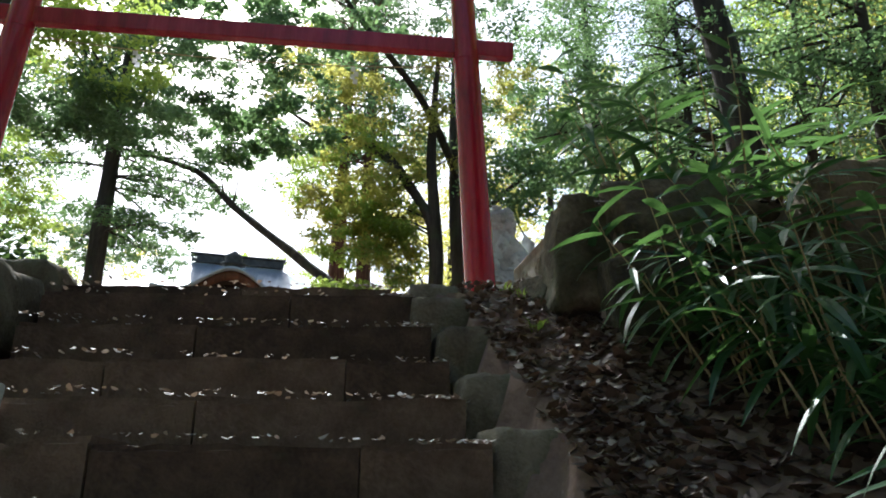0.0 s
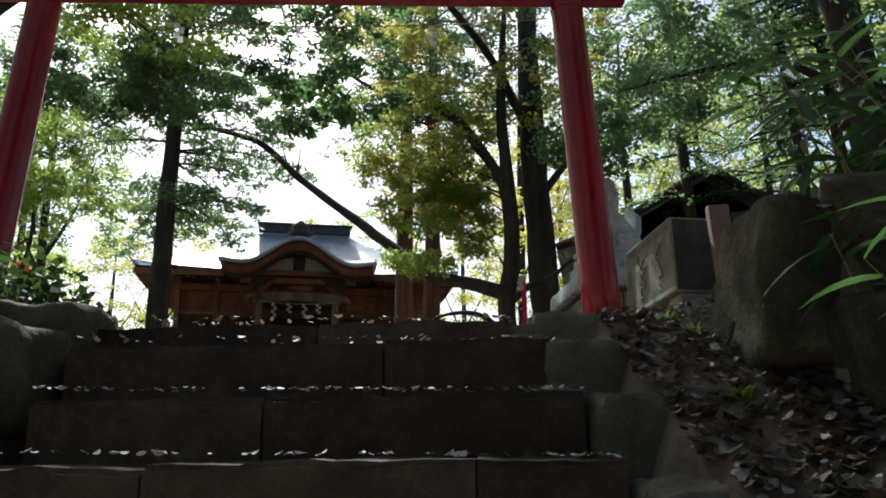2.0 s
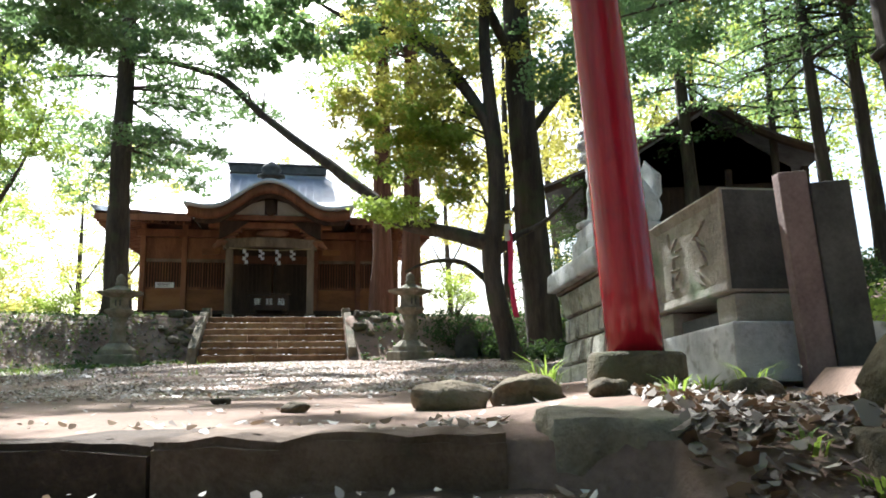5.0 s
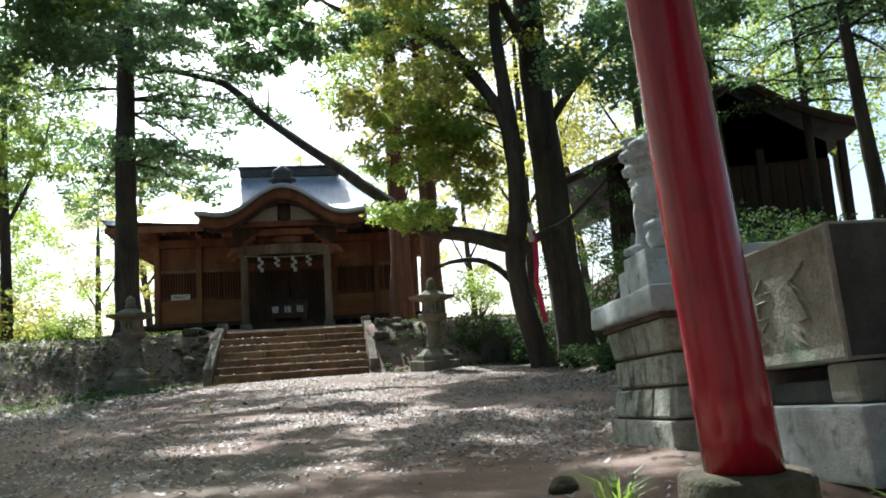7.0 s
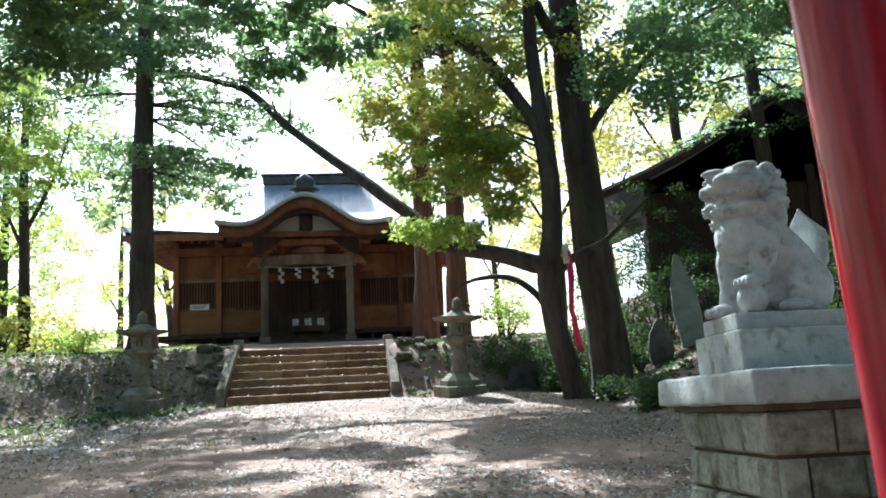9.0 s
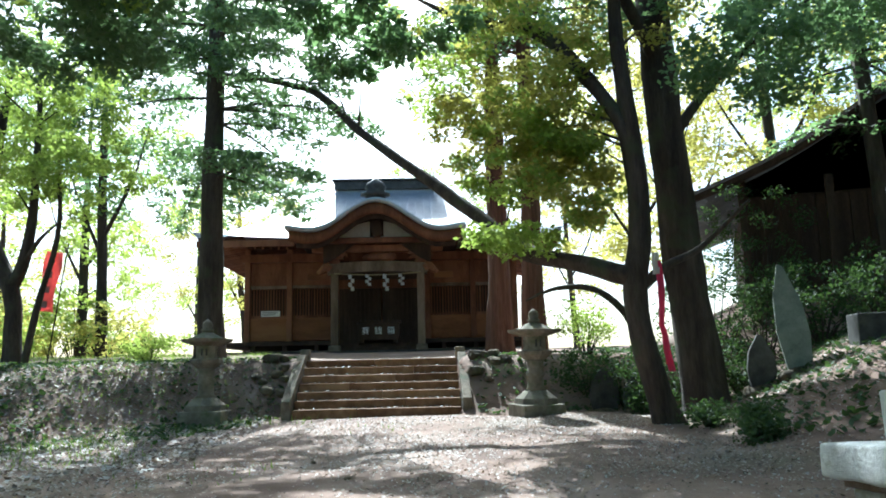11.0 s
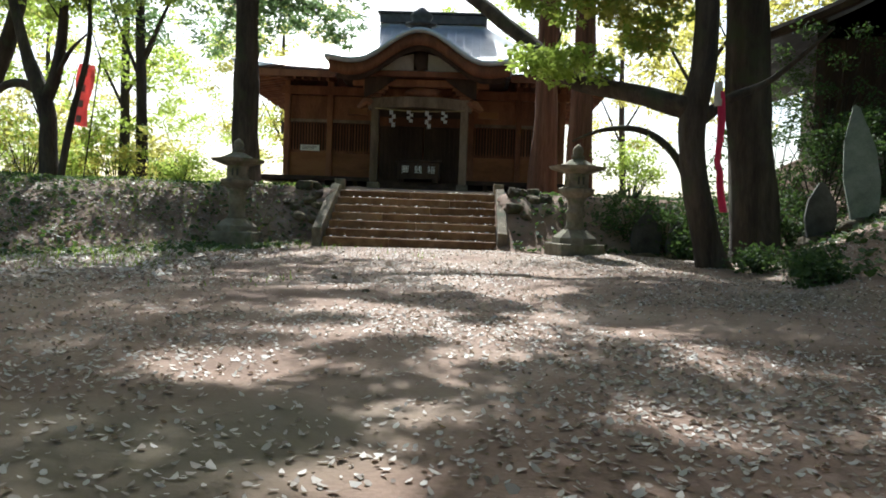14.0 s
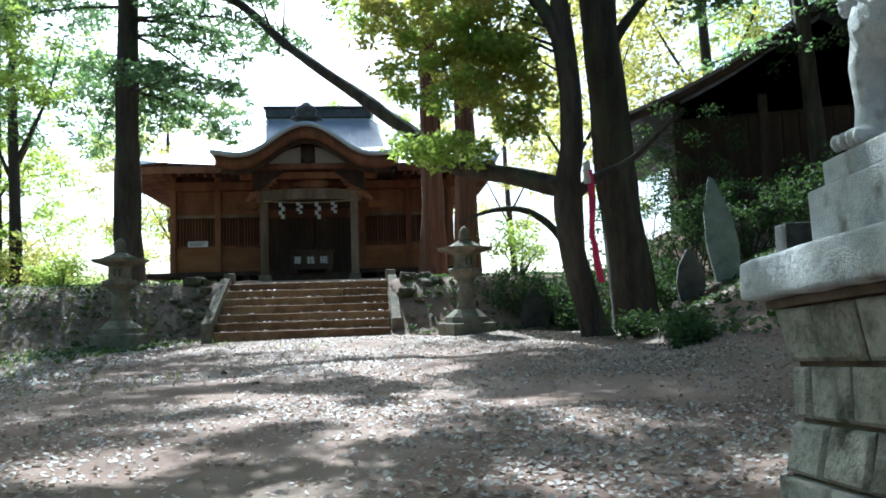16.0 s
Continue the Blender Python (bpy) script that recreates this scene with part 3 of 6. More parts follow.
bm = lathe([(0.30, 5.90), (0.30, 6.02), (0.46, 6.04), (0.44, 6.12), (0.27, 6.16), (0.33, 6.30), (0.26, 6.42), (0.16, 6.48), (0.08, 6.56)], 10)
bmesh.ops.scale(bm, vec=(1, 0.6, 1), verts=bm.verts)
bmesh.ops.translate(bm, verts=bm.verts, vec=(CX, 2.78, 0))
part("ridge_end_tile", bm, M_roofdark, hall, "dark ornamental ridge-end tile", True)

# main roof: hipped, with a sagging slope
EU, EV0, EV1, RU, RV, EZ, RZ = 5.75, 4.15, 13.6, 1.75, 8.9, 5.06, 7.72


def roof_sheet(zoff, inset=0.0, n=14):
    bm = bmesh.new()
    rows = []
    for k in range(n + 1):
        t = k / n
        h = t ** 1.45
        hu = (EU - inset) + (RU - EU + inset) * t
        va, vb = (EV0 + inset) + (RV - EV0 - inset) * t, (EV1 - inset) + (RV - EV1 + inset) * t
        ring = []
        for (u0, v0), (u1, v1) in (((-hu, va), (hu, va)), ((hu, va), (hu, vb)), ((hu, vb), (-hu, vb)), ((-hu, vb), (-hu, va))):
            for j in range(8):
                s = j / 8
                lift = 0.26 * (abs(2 * s - 1) ** 3) * (1 - t)
                ring.append(bm.verts.new((CX + u0 + (u1 - u0) * s, v0 + (v1 - v0) * s, EZ + (RZ - EZ) * h + lift + zoff)))
        rows.append(ring)
    m = len(rows[0])
    for a, b in zip(rows, rows[1:]):
        for j in range(m):
            try:
                bm.faces.new((a[j], a[(j + 1) % m], b[(j + 1) % m], b[j]))
            except ValueError:
                pass
    return bm


bm = roof_sheet(0.0)
bmesh.ops.solidify(bm, geom=bm.faces, thickness=0.10)
part("main_roof", bm, M_roof, hall, "blue-grey sheet metal hipped roof", True)
bm = roof_sheet(-0.16, 0.12)
bmesh.ops.solidify(bm, geom=bm.faces, thickness=0.04)
part("roof_boarding", bm, M_wood, hall, "red-brown boarding under the eaves", True)
rib = tube([(0, EV0 + 0.02 + (RV - EV0) * t, EZ + (RZ - EZ) * t ** 1.45 + 0.02) for t in (0, 0.15, 0.3, 0.45, 0.6, 0.75, 0.9)], [0.022] * 7, 5)
rib_ob = part("roof_batten", rib, M_roof, hall)
rib_ob.matrix_basis = pose(CX, 0, 0)
for k in range(-6, 7):
    if k and abs(k * 0.28) < RU:
        o = new("roof_batten", rib_ob.data)
        o.parent = hall
        o.matrix_basis = pose(CX + k * 0.28, 0, 0)
part("main_ridge", box(CX - RU - 0.15, CX + RU + 0.15, RV - 0.20, RV + 0.20, RZ - 0.02, RZ + 0.30, 0.04), M_roofdark, hall, "dark tiled main ridge")
part("ridge_cap", box(CX - RU - 0.22, CX + RU + 0.22, RV - 0.27, RV + 0.27, RZ + 0.304, RZ + 0.38, 0.03), M_roofdark, hall)
# rafters along the front eave and the left end
raf = box(-0.035, 0.035, 0, 1.45, -0.05, 0.05)
raf_me = None
for k in range(46):
    u = CX - 5.55 + 11.1 * k / 45
    if abs(u - CX) < 2.6:
        continue
    lift = 0.22 * abs((u - CX) / EU) ** 3
    if raf_me is None:
        raf_me = part("rafter", raf, M_wood, hall)
        o = raf_me
    else:
        o = new("rafter", raf_me.data)
        o.parent = hall
    o.matrix_basis = pose(u, EV0 + 0.10, EZ - 0.30 + lift, 9)
for sg in (-1, 1):
    for k in range(34):
        v = EV0 + 0.3 + 8.9 * k / 33
        lift = 0.22 * abs((v - 8.87) / 4.7) ** 3
        o = new("rafter", raf_me.data)
        o.parent = hall
        o.matrix_basis = pose(CX + sg * (EU - 0.10), v, EZ - 0.30 + lift, 0, 0, 90 * sg) @ pose(0, 0, 0, 9)
part("eave_board", box(CX - 5.6, CX - 2.6, EV0 + 0.02, EV0 + 0.08, EZ - 0.22, EZ - 0.02, 0.005), M_wood, hall)
part("eave_board", box(CX + 2.6, CX + 5.6, EV0 + 0.02, EV0 + 0.08, EZ - 0.22, EZ - 0.02, 0.005), M_wood, hall)

# things on the porch
S = pose(SHR[0], SHR[1], 1.85, 0, 0, SHR_TURN)
rope = empty("sacred_rope", HALL @ pose(CX, PV - 0.16, 3.80), "straw rope with four white zigzag paper streamers", "rope")
part("cord", tube([(-1.28 + 2.56 * k / 12, 0, 0.05 - 0.06 * math.sin(math.pi * k / 12)) for k in range(13)], [0.018] * 13, 8), M_rope, rope)
for k, (u, h) in enumerate(((-0.86, 0.46), (-0.36, 0.32), (0.16, 0.48), (0.62, 0.32))):
    o = part("paper_streamer", shide(0.17, h), M_paper, rope)
    o.matrix_basis = pose(u, -0.03, 0.0)
obox = empty("offering_box", HALL @ pose(CX - 0.02, 4.12, 1.80), "dark wooden offering box with white characters", "offering box")
part("chest", box(-0.62, 0.62, -0.20, 0.22, 0.10, 0.60, 0.012), M_wooddark, obox)
part("rail", box(-0.68, 0.68, -0.24, 0.26, 0.605, 0.66, 0.01), M_wooddark, obox)
for k in range(9):
    part("grid_bar", box(-0.58 + 0.14 * k, -0.54 + 0.14 * k, -0.2, 0.22, 0.662, 0.70), M_wooddark, obox)
for sg in (-1, 1):
    part("foot", box(sg * 0.5 - 0.08, sg * 0.5 + 0.08, -0.18, 0.2, 0, 0.10, 0.01), M_wooddark, obox)


def lettering(body, size, mat, parent, m, name="character"):
    """Built-in font, turned into a mesh."""
    cu = bpy.data.curves.new("text", "FONT")
    cu.body, cu.size, cu.extrude, cu.align_x, cu.align_y = body, size, 0.004, "CENTER", "CENTER"
    tmp = new("text", cu)
    dg = bpy.context.evaluated_depsgraph_get()
    me_ = bpy.data.meshes.new_from_object(tmp.evaluated_get(dg))
    bpy.data.objects.remove(tmp)
    me_.materials.clear()
    me_.materials.append(mat)
    o = new(name, me_)
    o.parent = parent
    o.matrix_basis = m
    return o


for k, ch in enumerate("賽銭箱"):
    lettering(ch, 0.24, M_paper, obox, pose(-0.38 + 0.38 * k, -0.206, 0.36, 90))
notice = empty("paper_notice", HALL @ pose(CX - 3.55, WF - 0.06, 2.86), "white paper notice on the lattice wall", "notice")
part("sheet", box(-0.30, 0.30, -0.01, 0.0, -0.09, 0.09), M_paper, notice)
for k in range(3):
    part("text_line", box(-0.25, 0.22 - 0.05 * k, -0.013, -0.0105, 0.035 - 0.04 * k, 0.05 - 0.04 * k), M_wooddark, notice)

# ---- stairs up to the hall ----
hs = empty("hall_stairs", S, "brown stone stairs up to the shrine hall", "stairs", kind="structure")
M_stair = material("stair_stone", [(0.13, 0.065, 0.030), (0.23, 0.125, 0.060), (0.33, 0.20, 0.105)], 3.0, 0.85, 0.5, 50.0, per="object")
NS, RISE, RUN = 7, 1.45 / 7, 0.385
for k in range(NS):
    w = 2.10
    cut = (-0.5, 0.7, 0.1, -0.8, 0.4, 0.9, -0.2)[k]
    for a, b in ((-w, cut), (cut + 0.008, w)):
        bm = box(a, b, RUN * k, RUN * k + 0.5, RISE * k - 0.05, RISE * (k + 1), 0.018)
        for v in bm.verts:
            v.co.z += 0.012 * noise.noise(v.co * 2.3)
            v.co.y += 0.015 * noise.noise(v.co * 2.1 + Vector((4, 4, 4)))
        part("stair_stone", bm, M_stair, hs)
for sg in (-1, 1):
    bm = bmesh.new()
    x0, x1 = sorted((sg * 2.13, sg * 2.36))
    prof = ((-0.05, -0.15), (2.85, -0.15), (2.85, 1.62), (2.45, 1.62), (-0.05, 0.42))
    a = [bm.verts.new((x0, y, z)) for y, z in prof]
    b = [bm.verts.new((x1, y, z)) for y, z in prof]
    bm.faces.new(a)
    bm.faces.new(b[::-1])
    for j in range(5):
        bm.faces.new((a[j], b[j], b[(j + 1) % 5], a[(j + 1) % 5]))
    bmesh.ops.bevel(bm, geom=list(bm.edges), offset=0.015, segments=1, affect="EDGES")
    part("cheek_slab", bm, M_cheek, hs, "pale stone side slab")
    part("cheek_post", box(sg * 2.22 - 0.14, sg * 2.22 + 0.14, 2.86, 3.12, 1.25, 1.78, 0.02), M_cheek, hs, "pale stone post")
part("terrace_kerb", box(-2.1, 2.1, 2.70, 3.0, 1.25, 1.452, 0.015), M_stair, hs)
# rough stones beside the stairs
rs = random.Random(8)
for k in range(26):
    sg = 1 if k < 16 else -1
    u, v = sg * rs.uniform(2.5, 3.5), rs.uniform(0.7, 2.6)
    w = S @ Vector((u, v, 0))
    s = rs.uniform(0.10, 0.20)
    single("bank_stone", boulder(s * 1.2, s, s * 0.8, k, 0.3, 3, 0.7), M_rock, pose(w.x, w.y, gz(w.x, w.y) + s * 0.25, 0, 0, rs.uniform(0, 180)), "rough grey stone in the earth bank by the stairs", "stone", "stones in the bank", smooth=True)


# ---- stone lanterns ----
def lantern(m, label):
    e = empty("stone_lantern", m, label, "lantern", "stone lanterns by the hall stairs")
    part("foundation", box(-0.52, 0.52, -0.52, 0.52, -0.25, 0.42, 0.03), M_lantern, e)
    part("base", lathe([(0.52, 0.42), (0.50, 0.55), (0.36, 0.66), (0.26, 0.74)], 6), M_lantern, e)
    part("shaft", lathe([(0.25, 0.74), (0.20, 0.82), (0.185, 1.05), (0.24, 1.12), (0.185, 1.18), (0.19, 1.38), (0.24, 1.45)], 14), M_lantern, e, "", True)
    part("platform", lathe([(0.24, 1.45), (0.40, 1.58), (0.42, 1.66), (0.34, 1.69)], 6), M_lantern, e)
    fb = part("fire_box", lathe([(0.27, 1.69), (0.27, 2.00)], 6), M_lantern, e)
    for a in (-90, 90, 30, 150):
        o = part("window", box(-0.075, 0.075, 0.0, 0.012, 1.76, 1.93), M_dark, fb, "dark opening")
        o.matrix_basis = pose(0.236 * math.cos(radians(a)), 0.236 * math.sin(radians(a)), 0, 0, 0, a - 90)
    bm = lathe([(0.30, 2.00), (0.62, 2.03), (0.66, 2.10), (0.46, 2.18), (0.26, 2.27), (0.13, 2.34)], 6)
    for v in bm.verts:
        if v.co.xy.length > 0.6:
            v.co.z += 0.07
    part("cap", bm, M_lantern, e)
    part("finial", lathe([(0.13, 2.34), (0.16, 2.40), (0.11, 2.44), (0.13, 2.52), (0.10, 2.60), (0.02, 2.67)], 12), M_lantern, e, "", True)
    return e


lantern(pose(-12.72, 22.28, 1.68, 0, 0, 20), "mossy grey stone lantern beside a cedar trunk")
lantern(pose(-4.85, 24.2, 1.70, 1, 0, 35), "weathered stone lantern by the hall stairs")

# ---- guardian statue and pedestal ----
PED = pose(-0.055, 9.13, 2.60, 0, 0, 17) @ pose(0, 0, 0, -3.6) @ pose(0, 0, -1.13)
ped = empty("statue_pedestal", PED, "pale masonry pedestal with a heavy overhanging cap stone", "pedestal")
LX, LY = 1.42, 1.35
part("plinth", box(0.02, LX - 0.02, 0.02, LY - 0.02, -0.25, 0.222, 0.02), M_brickstone, ped)
LEVELS = [(0.235, 0.445, 0.055, 0.10), (0.457, 0.67, 0.10, 0.105), (0.685, 0.91, 0.105, 0.07)]
for ci, (z0, z1, i0, i1) in enumerate(LEVELS):
    bm = bmesh.new()
    lo = [bm.verts.new(p) for p in ((i0 + 0.012, i0 + 0.012, z0 - 0.012), (LX - i0 - 0.012, i0 + 0.012, z0 - 0.012), (LX - i0 - 0.012, LY - i0 - 0.012, z0 - 0.012), (i0 + 0.012, LY - i0 - 0.012, z0 - 0.012))]
    hi = [bm.verts.new(p) for p in ((i1 + 0.012, i1 + 0.012, z1 + 0.003), (LX - i1 - 0.012, i1 + 0.012, z1 + 0.003), (LX - i1 - 0.012, LY - i1 - 0.012, z1 + 0.003), (i1 + 0.012, LY - i1 - 0.012, z1 + 0.003))]
    bm.faces.new(lo[::-1])
    bm.faces.new(hi)
    for j in range(4):
        bm.faces.new((lo[j], lo[(j + 1) % 4], hi[(j + 1) % 4], hi[j]))
    part("core", bm, M_mortar, ped, "brown mortar joints")
    cuts = ((0, 0.27, 0.52, 0.77, 1), (0, 0.13, 0.38, 0.63, 0.88, 1), (0, 0.27, 0.52, 0.77, 1))[ci]
    for face in range(4):
        Lf = LY if face % 2 == 0 else LX
        for a, b in zip(cuts, cuts[1:]):
            bm = bmesh.new()
            g, t = 0.010, 0.034
            za, zb = z0 + 0.004, z1 - 0.004
            def pt(s, h, out):
                ins = i0 + (i1 - i0) * (h - z0) / (z1 - z0)
                along = ins + (Lf - 2 * ins) * s
                d = ins - out
                return ((d, along, h), (along, d, h), (LX - d, along, h), (along, LY - d, h))[face]
            sa, sb = a + (g / Lf if a else 0.0), b - (g / Lf if b < 1 else 0.0)
            back = [bm.verts.new(pt(s, h, -0.012)) for s, h in ((sa, za), (sb, za), (sb, zb), (sa, zb))]
            e_ = 0.018 / Lf
            fr = [bm.verts.new(pt(s, h, t * 0.35)) for s, h in ((sa, za), (sb, za), (sb, zb), (sa, zb))]
            top_ = [bm.verts.new(pt(s, h, t * (0.8 + 0.4 * noise.noise(Vector((s * 9, h * 9, face + ci * 3.0)))))) for s, h in ((sa + e_, za + 0.016), (sb - e_, za + 0.016), (sb - e_, zb - 0.016), (sa + e_, zb - 0.016))]
            for A, B in ((back, fr), (fr, top_)):
                for j in range(4):
                    bm.faces.new((A[j], A[(j + 1) % 4], B[(j + 1) % 4], B[j]))
            bm.faces.new(top_)
            bm.faces.new(back[::-1])
            part("stone_block", bm, M_brickstone, ped)
part("neck", box(0.03, LX - 0.03, 0.03, LY - 0.03, 0.914, 0.95, 0.008), M_mortar, ped, "brown stained neck band")
bm = box(-0.04, LX + 0.04, -0.04, LY + 0.04, 0.953, 1.13, 0.02)
bmesh.ops.subdivide_edges(bm, edges=[e for e in bm.edges if e.calc_length() > 0.5], cuts=10, use_grid_fill=True)
for v in bm.verts:
    v.co += Vector((noise.noise(v.co * 6), noise.noise(v.co * 6 + Vector((5, 0, 0))), noise.noise(v.co * 6 + Vector((0, 5, 0))))) * 0.012
part("cap_stone", bm, M_granite, ped, "rough-hewn pale cap stone", True)
BY = 0.5 * LY + 0.06          # middle of the blocks
part("lower_block", box(0.13, LX - 0.15, BY - 0.33, BY + 0.33, 1.133, 1.375, 0.012), M_granite, ped)
part("upper_block", box(0.16, LX - 0.20, BY - 0.25, BY + 0.25, 1.378, 1.48, 0.012), M_granite, ped)


def ball(bm, c, r, seg=12):
    """An ellipsoid about c."""
    rx, ry, rz = r if isinstance(r, tuple) else (r, r, r)
    n = max(5, seg // 2)
    rings = []
    for i in range(1, n):
        p = math.pi * i / n
        rings.append([bm.verts.new((c[0] + rx * math.sin(p) * math.cos(2 * math.pi * k / seg), c[1] + ry * math.sin(p) * math.sin(2 * math.pi * k / seg), c[2] + rz * math.cos(p))) for k in range(seg)])
    top, low = bm.verts.new((c[0], c[1], c[2] + rz)), bm.verts.new((c[0], c[1], c[2] - rz))
    for k in range(seg):
        j = (k + 1) % seg
        bm.faces.new((top, rings[0][k], rings[0][j]))
        bm.faces.new((low, rings[-1][j], rings[-1][k]))
        for u, v in zip(rings, rings[1:]):
            bm.faces.new((u[k], v[k], v[j], u[j]))


def guardian():
    """A seated lion-dog: it looks along -x, with its tail at +x and one paw on a ball."""
    bm = bmesh.new()
    add_tube(bm, [(0.34, 0, 0.10), (0.27, 0, 0.27), (0.12, 0, 0.42), (-0.04, 0, 0.56), (-0.10, 0, 0.74), (-0.12, 0, 0.86)], [0.16, 0.235, 0.225, 0.215, 0.20, 0.17], 20)
    ball(bm, (-0.15, 0, 0.55), (0.17, 0.205, 0.20), 18)         # chest
    bm.verts.index_update()
    neck = len(bm.verts)
    ball(bm, (-0.15, 0, 0.92), (0.20, 0.225, 0.145), 18)        # skull
    ball(bm, (-0.25, 0, 0.895), (0.125, 0.225, 0.062), 18)      # upper lip
    ball(bm, (-0.22, 0, 0.745), (0.135, 0.195, 0.042), 16)      # lower jaw
    ball(bm, (-0.36, 0, 0.935), (0.055, 0.085, 0.046), 12)      # nose
    for t in range(-5, 6):                                      # teeth, beard
        ball(bm, (-0.345 + 0.0055 * t * t, t * 0.034, 0.842), (0.015, 0.014, 0.022), 8)
        ball(bm, (-0.32 + 0.0075 * t * t, t * 0.040, 0.722), (0.040, 0.026, 0.042), 8)
    for sy in (-1, 1):
        ball(bm, (-0.295, sy * 0.110, 0.972), (0.045, 0.050, 0.042), 12)    # eye
        ball(bm, (-0.275, sy * 0.115, 1.018), (0.075, 0.090, 0.024), 10)    # brow
        ball(bm, (-0.26, sy * 0.190, 0.885), (0.07, 0.050, 0.055), 10)        # cheek
        ball(bm, (-0.10, sy * 0.205, 1.005), (0.11, 0.030, 0.050), 10)      # ear
        for row, (z0, r0, m) in enumerate(((0.985, 0.215, 4), (0.885, 0.245, 5), (0.785, 0.245, 5), (0.695, 0.225, 4))):    # curls of the mane
            for k in range(m):
                a = radians(78 + (18 if row % 2 else 0) + 29 * k)
                c = Vector((-0.10 - r0 * math.cos(a), sy * r0 * math.sin(a), z0 - 0.015 * k))
                out = Vector((-math.cos(a), sy * math.sin(a), 0))
                ball(bm, c - out * 0.02, 0.060, 12)
                side = Vector((-out.y, out.x, 0))
                for j in range(9):                              # raised spiral
                    w = 0.8 * j
                    q = (0.012 + 0.0045 * j)
                    ball(bm, c + out * (0.040 - 0.0015 * j) + side * q * math.cos(w) + Vector((0, 0, q * math.sin(w))), 0.013, 6)
    for k in range(4):                                          # crest swept backwards
        ball(bm, (-0.14 + 0.075 * k, 0, 1.035 + 0.018 * k), (0.07, 0.085 - 0.012 * k, 0.035), 10)
    turn = Matrix.Translation((-0.08, 0, 0)) @ Matrix.Rotation(radians(20), 4, "Z") @ Matrix.Translation((0.08, 0, 0))
    for v in list(bm.verts)[neck:]:
        v.co = turn @ v.co
    for sy in (-1, 1):
        ball(bm, (0.22, sy * 0.185, 0.21), (0.21, 0.095, 0.20), 14)         # thigh
        ball(bm, (0.03, sy * 0.215, 0.05), (0.15, 0.070, 0.05), 10)         # hind paw
        lift = 0.165 if sy < 0 else 0.0
        add_tube(bm, [(-0.09, sy * 0.135, 0.56), (-0.15, sy * 0.150, 0.38), (-0.17, sy * 0.150, 0.20 + lift * 0.6), (-0.21, sy * 0.150, 0.05 + lift)], [0.115, 0.092, 0.070, 0.066], 14)
        ball(bm, (-0.26, sy * 0.150, 0.052 + lift), (0.105, 0.080, 0.054), 12)
        for t in (-1.5, -0.5, 0.5, 1.5):
            ball(bm, (-0.345, sy * 0.150 + t * 0.036, 0.042 + lift), (0.034, 0.020, 0.040), 8)
    for k in range(4):
        for t in (-1, 0, 1):
            ball(bm, (0.10 - 0.02 * k, t * 0.10, 0.70 + 0.085 * k), 0.058, 10)
    ball(bm, (-0.285, -0.150, 0.098), 0.100, 18)                # ball under the paw
    for k in range(7):                                          # flame tail
        f = k - 3
        add_tube(bm, [(0.36, f * 0.018, 0.22), (0.46, f * 0.035, 0.42), (0.47, f * 0.040, 0.60), (0.43, f * 0.022, 0.80 - 0.03 * abs(f))], [0.06, 0.06, 0.045, 0.012], 8)
    ball(bm, (0.38, 0, 0.20), (0.12, 0.10, 0.12), 10)
    return bm


kom = single("guardian_statue", guardian(), M_granite, PED @ pose(0.50, BY + 0.03, 1.474, 0, 0, 20) @ Matrix.Scale(0.91, 4), "grey stone lion-dog statue seated on a pedestal", "statue", smooth=True)
rm = kom.modifiers.new("weld", "REMESH")
rm.mode, rm.voxel_size, rm.use_smooth_shade = "VOXEL", 0.0075, True
sm = kom.modifiers.new("soften", "SMOOTH")
sm.factor, sm.iterations = 0.5, 1

# ---- stone water basin ----
BAS = pose(0.70, 7.73, 1.93, 0, 0, 18) @ pose(0, 0, 0, -4)
bas = empty("stone_basin", BAS, "weathered carved stone basin on short legs", "basin")
bm = box(0.0, 0.80, 0.0, 1.12, 0.14, 0.82, 0.02)
for f in [f for f in bm.faces if f.calc_center_median().z > 0.8 and f.calc_area() > 0.4]:
    r = bmesh.ops.inset_individual(bm, faces=[f], thickness=0.12)
    bmesh.ops.translate(bm, verts=f.verts, vec=(0, 0, -0.3))
for f in [f for f in bm.faces if abs(f.calc_center_median().x) < 0.004 and f.calc_area() > 0.4]:
    bmesh.ops.inset_individual(bm, faces=[f], thickness=0.085)
    bmesh.ops.translate(bm, verts=f.verts, vec=(0.03, 0, 0))
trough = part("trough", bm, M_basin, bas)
# -y side in dark stone: algae stain plus its shade, put into the colour
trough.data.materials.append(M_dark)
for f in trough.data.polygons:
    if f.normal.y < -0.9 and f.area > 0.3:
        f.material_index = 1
for y0, y1 in ((0.0, 0.24), (0.88, 1.12)):
    part("leg", box(0.03, 0.77, y0, y1, -0.06, 0.137, 0.03), M_basin, bas)
part("under_stone", box(0.08, 0.72, 0.27, 0.85, -0.06, 0.06, 0.02), M_dark, bas)
# worn raised characters that can no longer be read
rb = random.Random(11)
for cy in (0.36, 0.76):
    for k in range(9):
        a = rb.choice((0, 0, 90, 35, -35, 60))
        L = rb.uniform(0.05, 0.12)
        o = part("worn_stroke", boulder(0.020, L * 0.8, 0.011, k + cy * 10, 0.35, 2, 0.4), M_basin, bas)
        o.matrix_basis = pose(0.030, cy + rb.uniform(-0.07, 0.07), 0.28 + 0.047 * k, a)
single("basin_plinth", box(-0.10, 0.9, -0.18, 1.08, -0.42, -0.064, 0.02), M_granite, BAS, "smooth pale concrete plinth under the basin", "plinth")

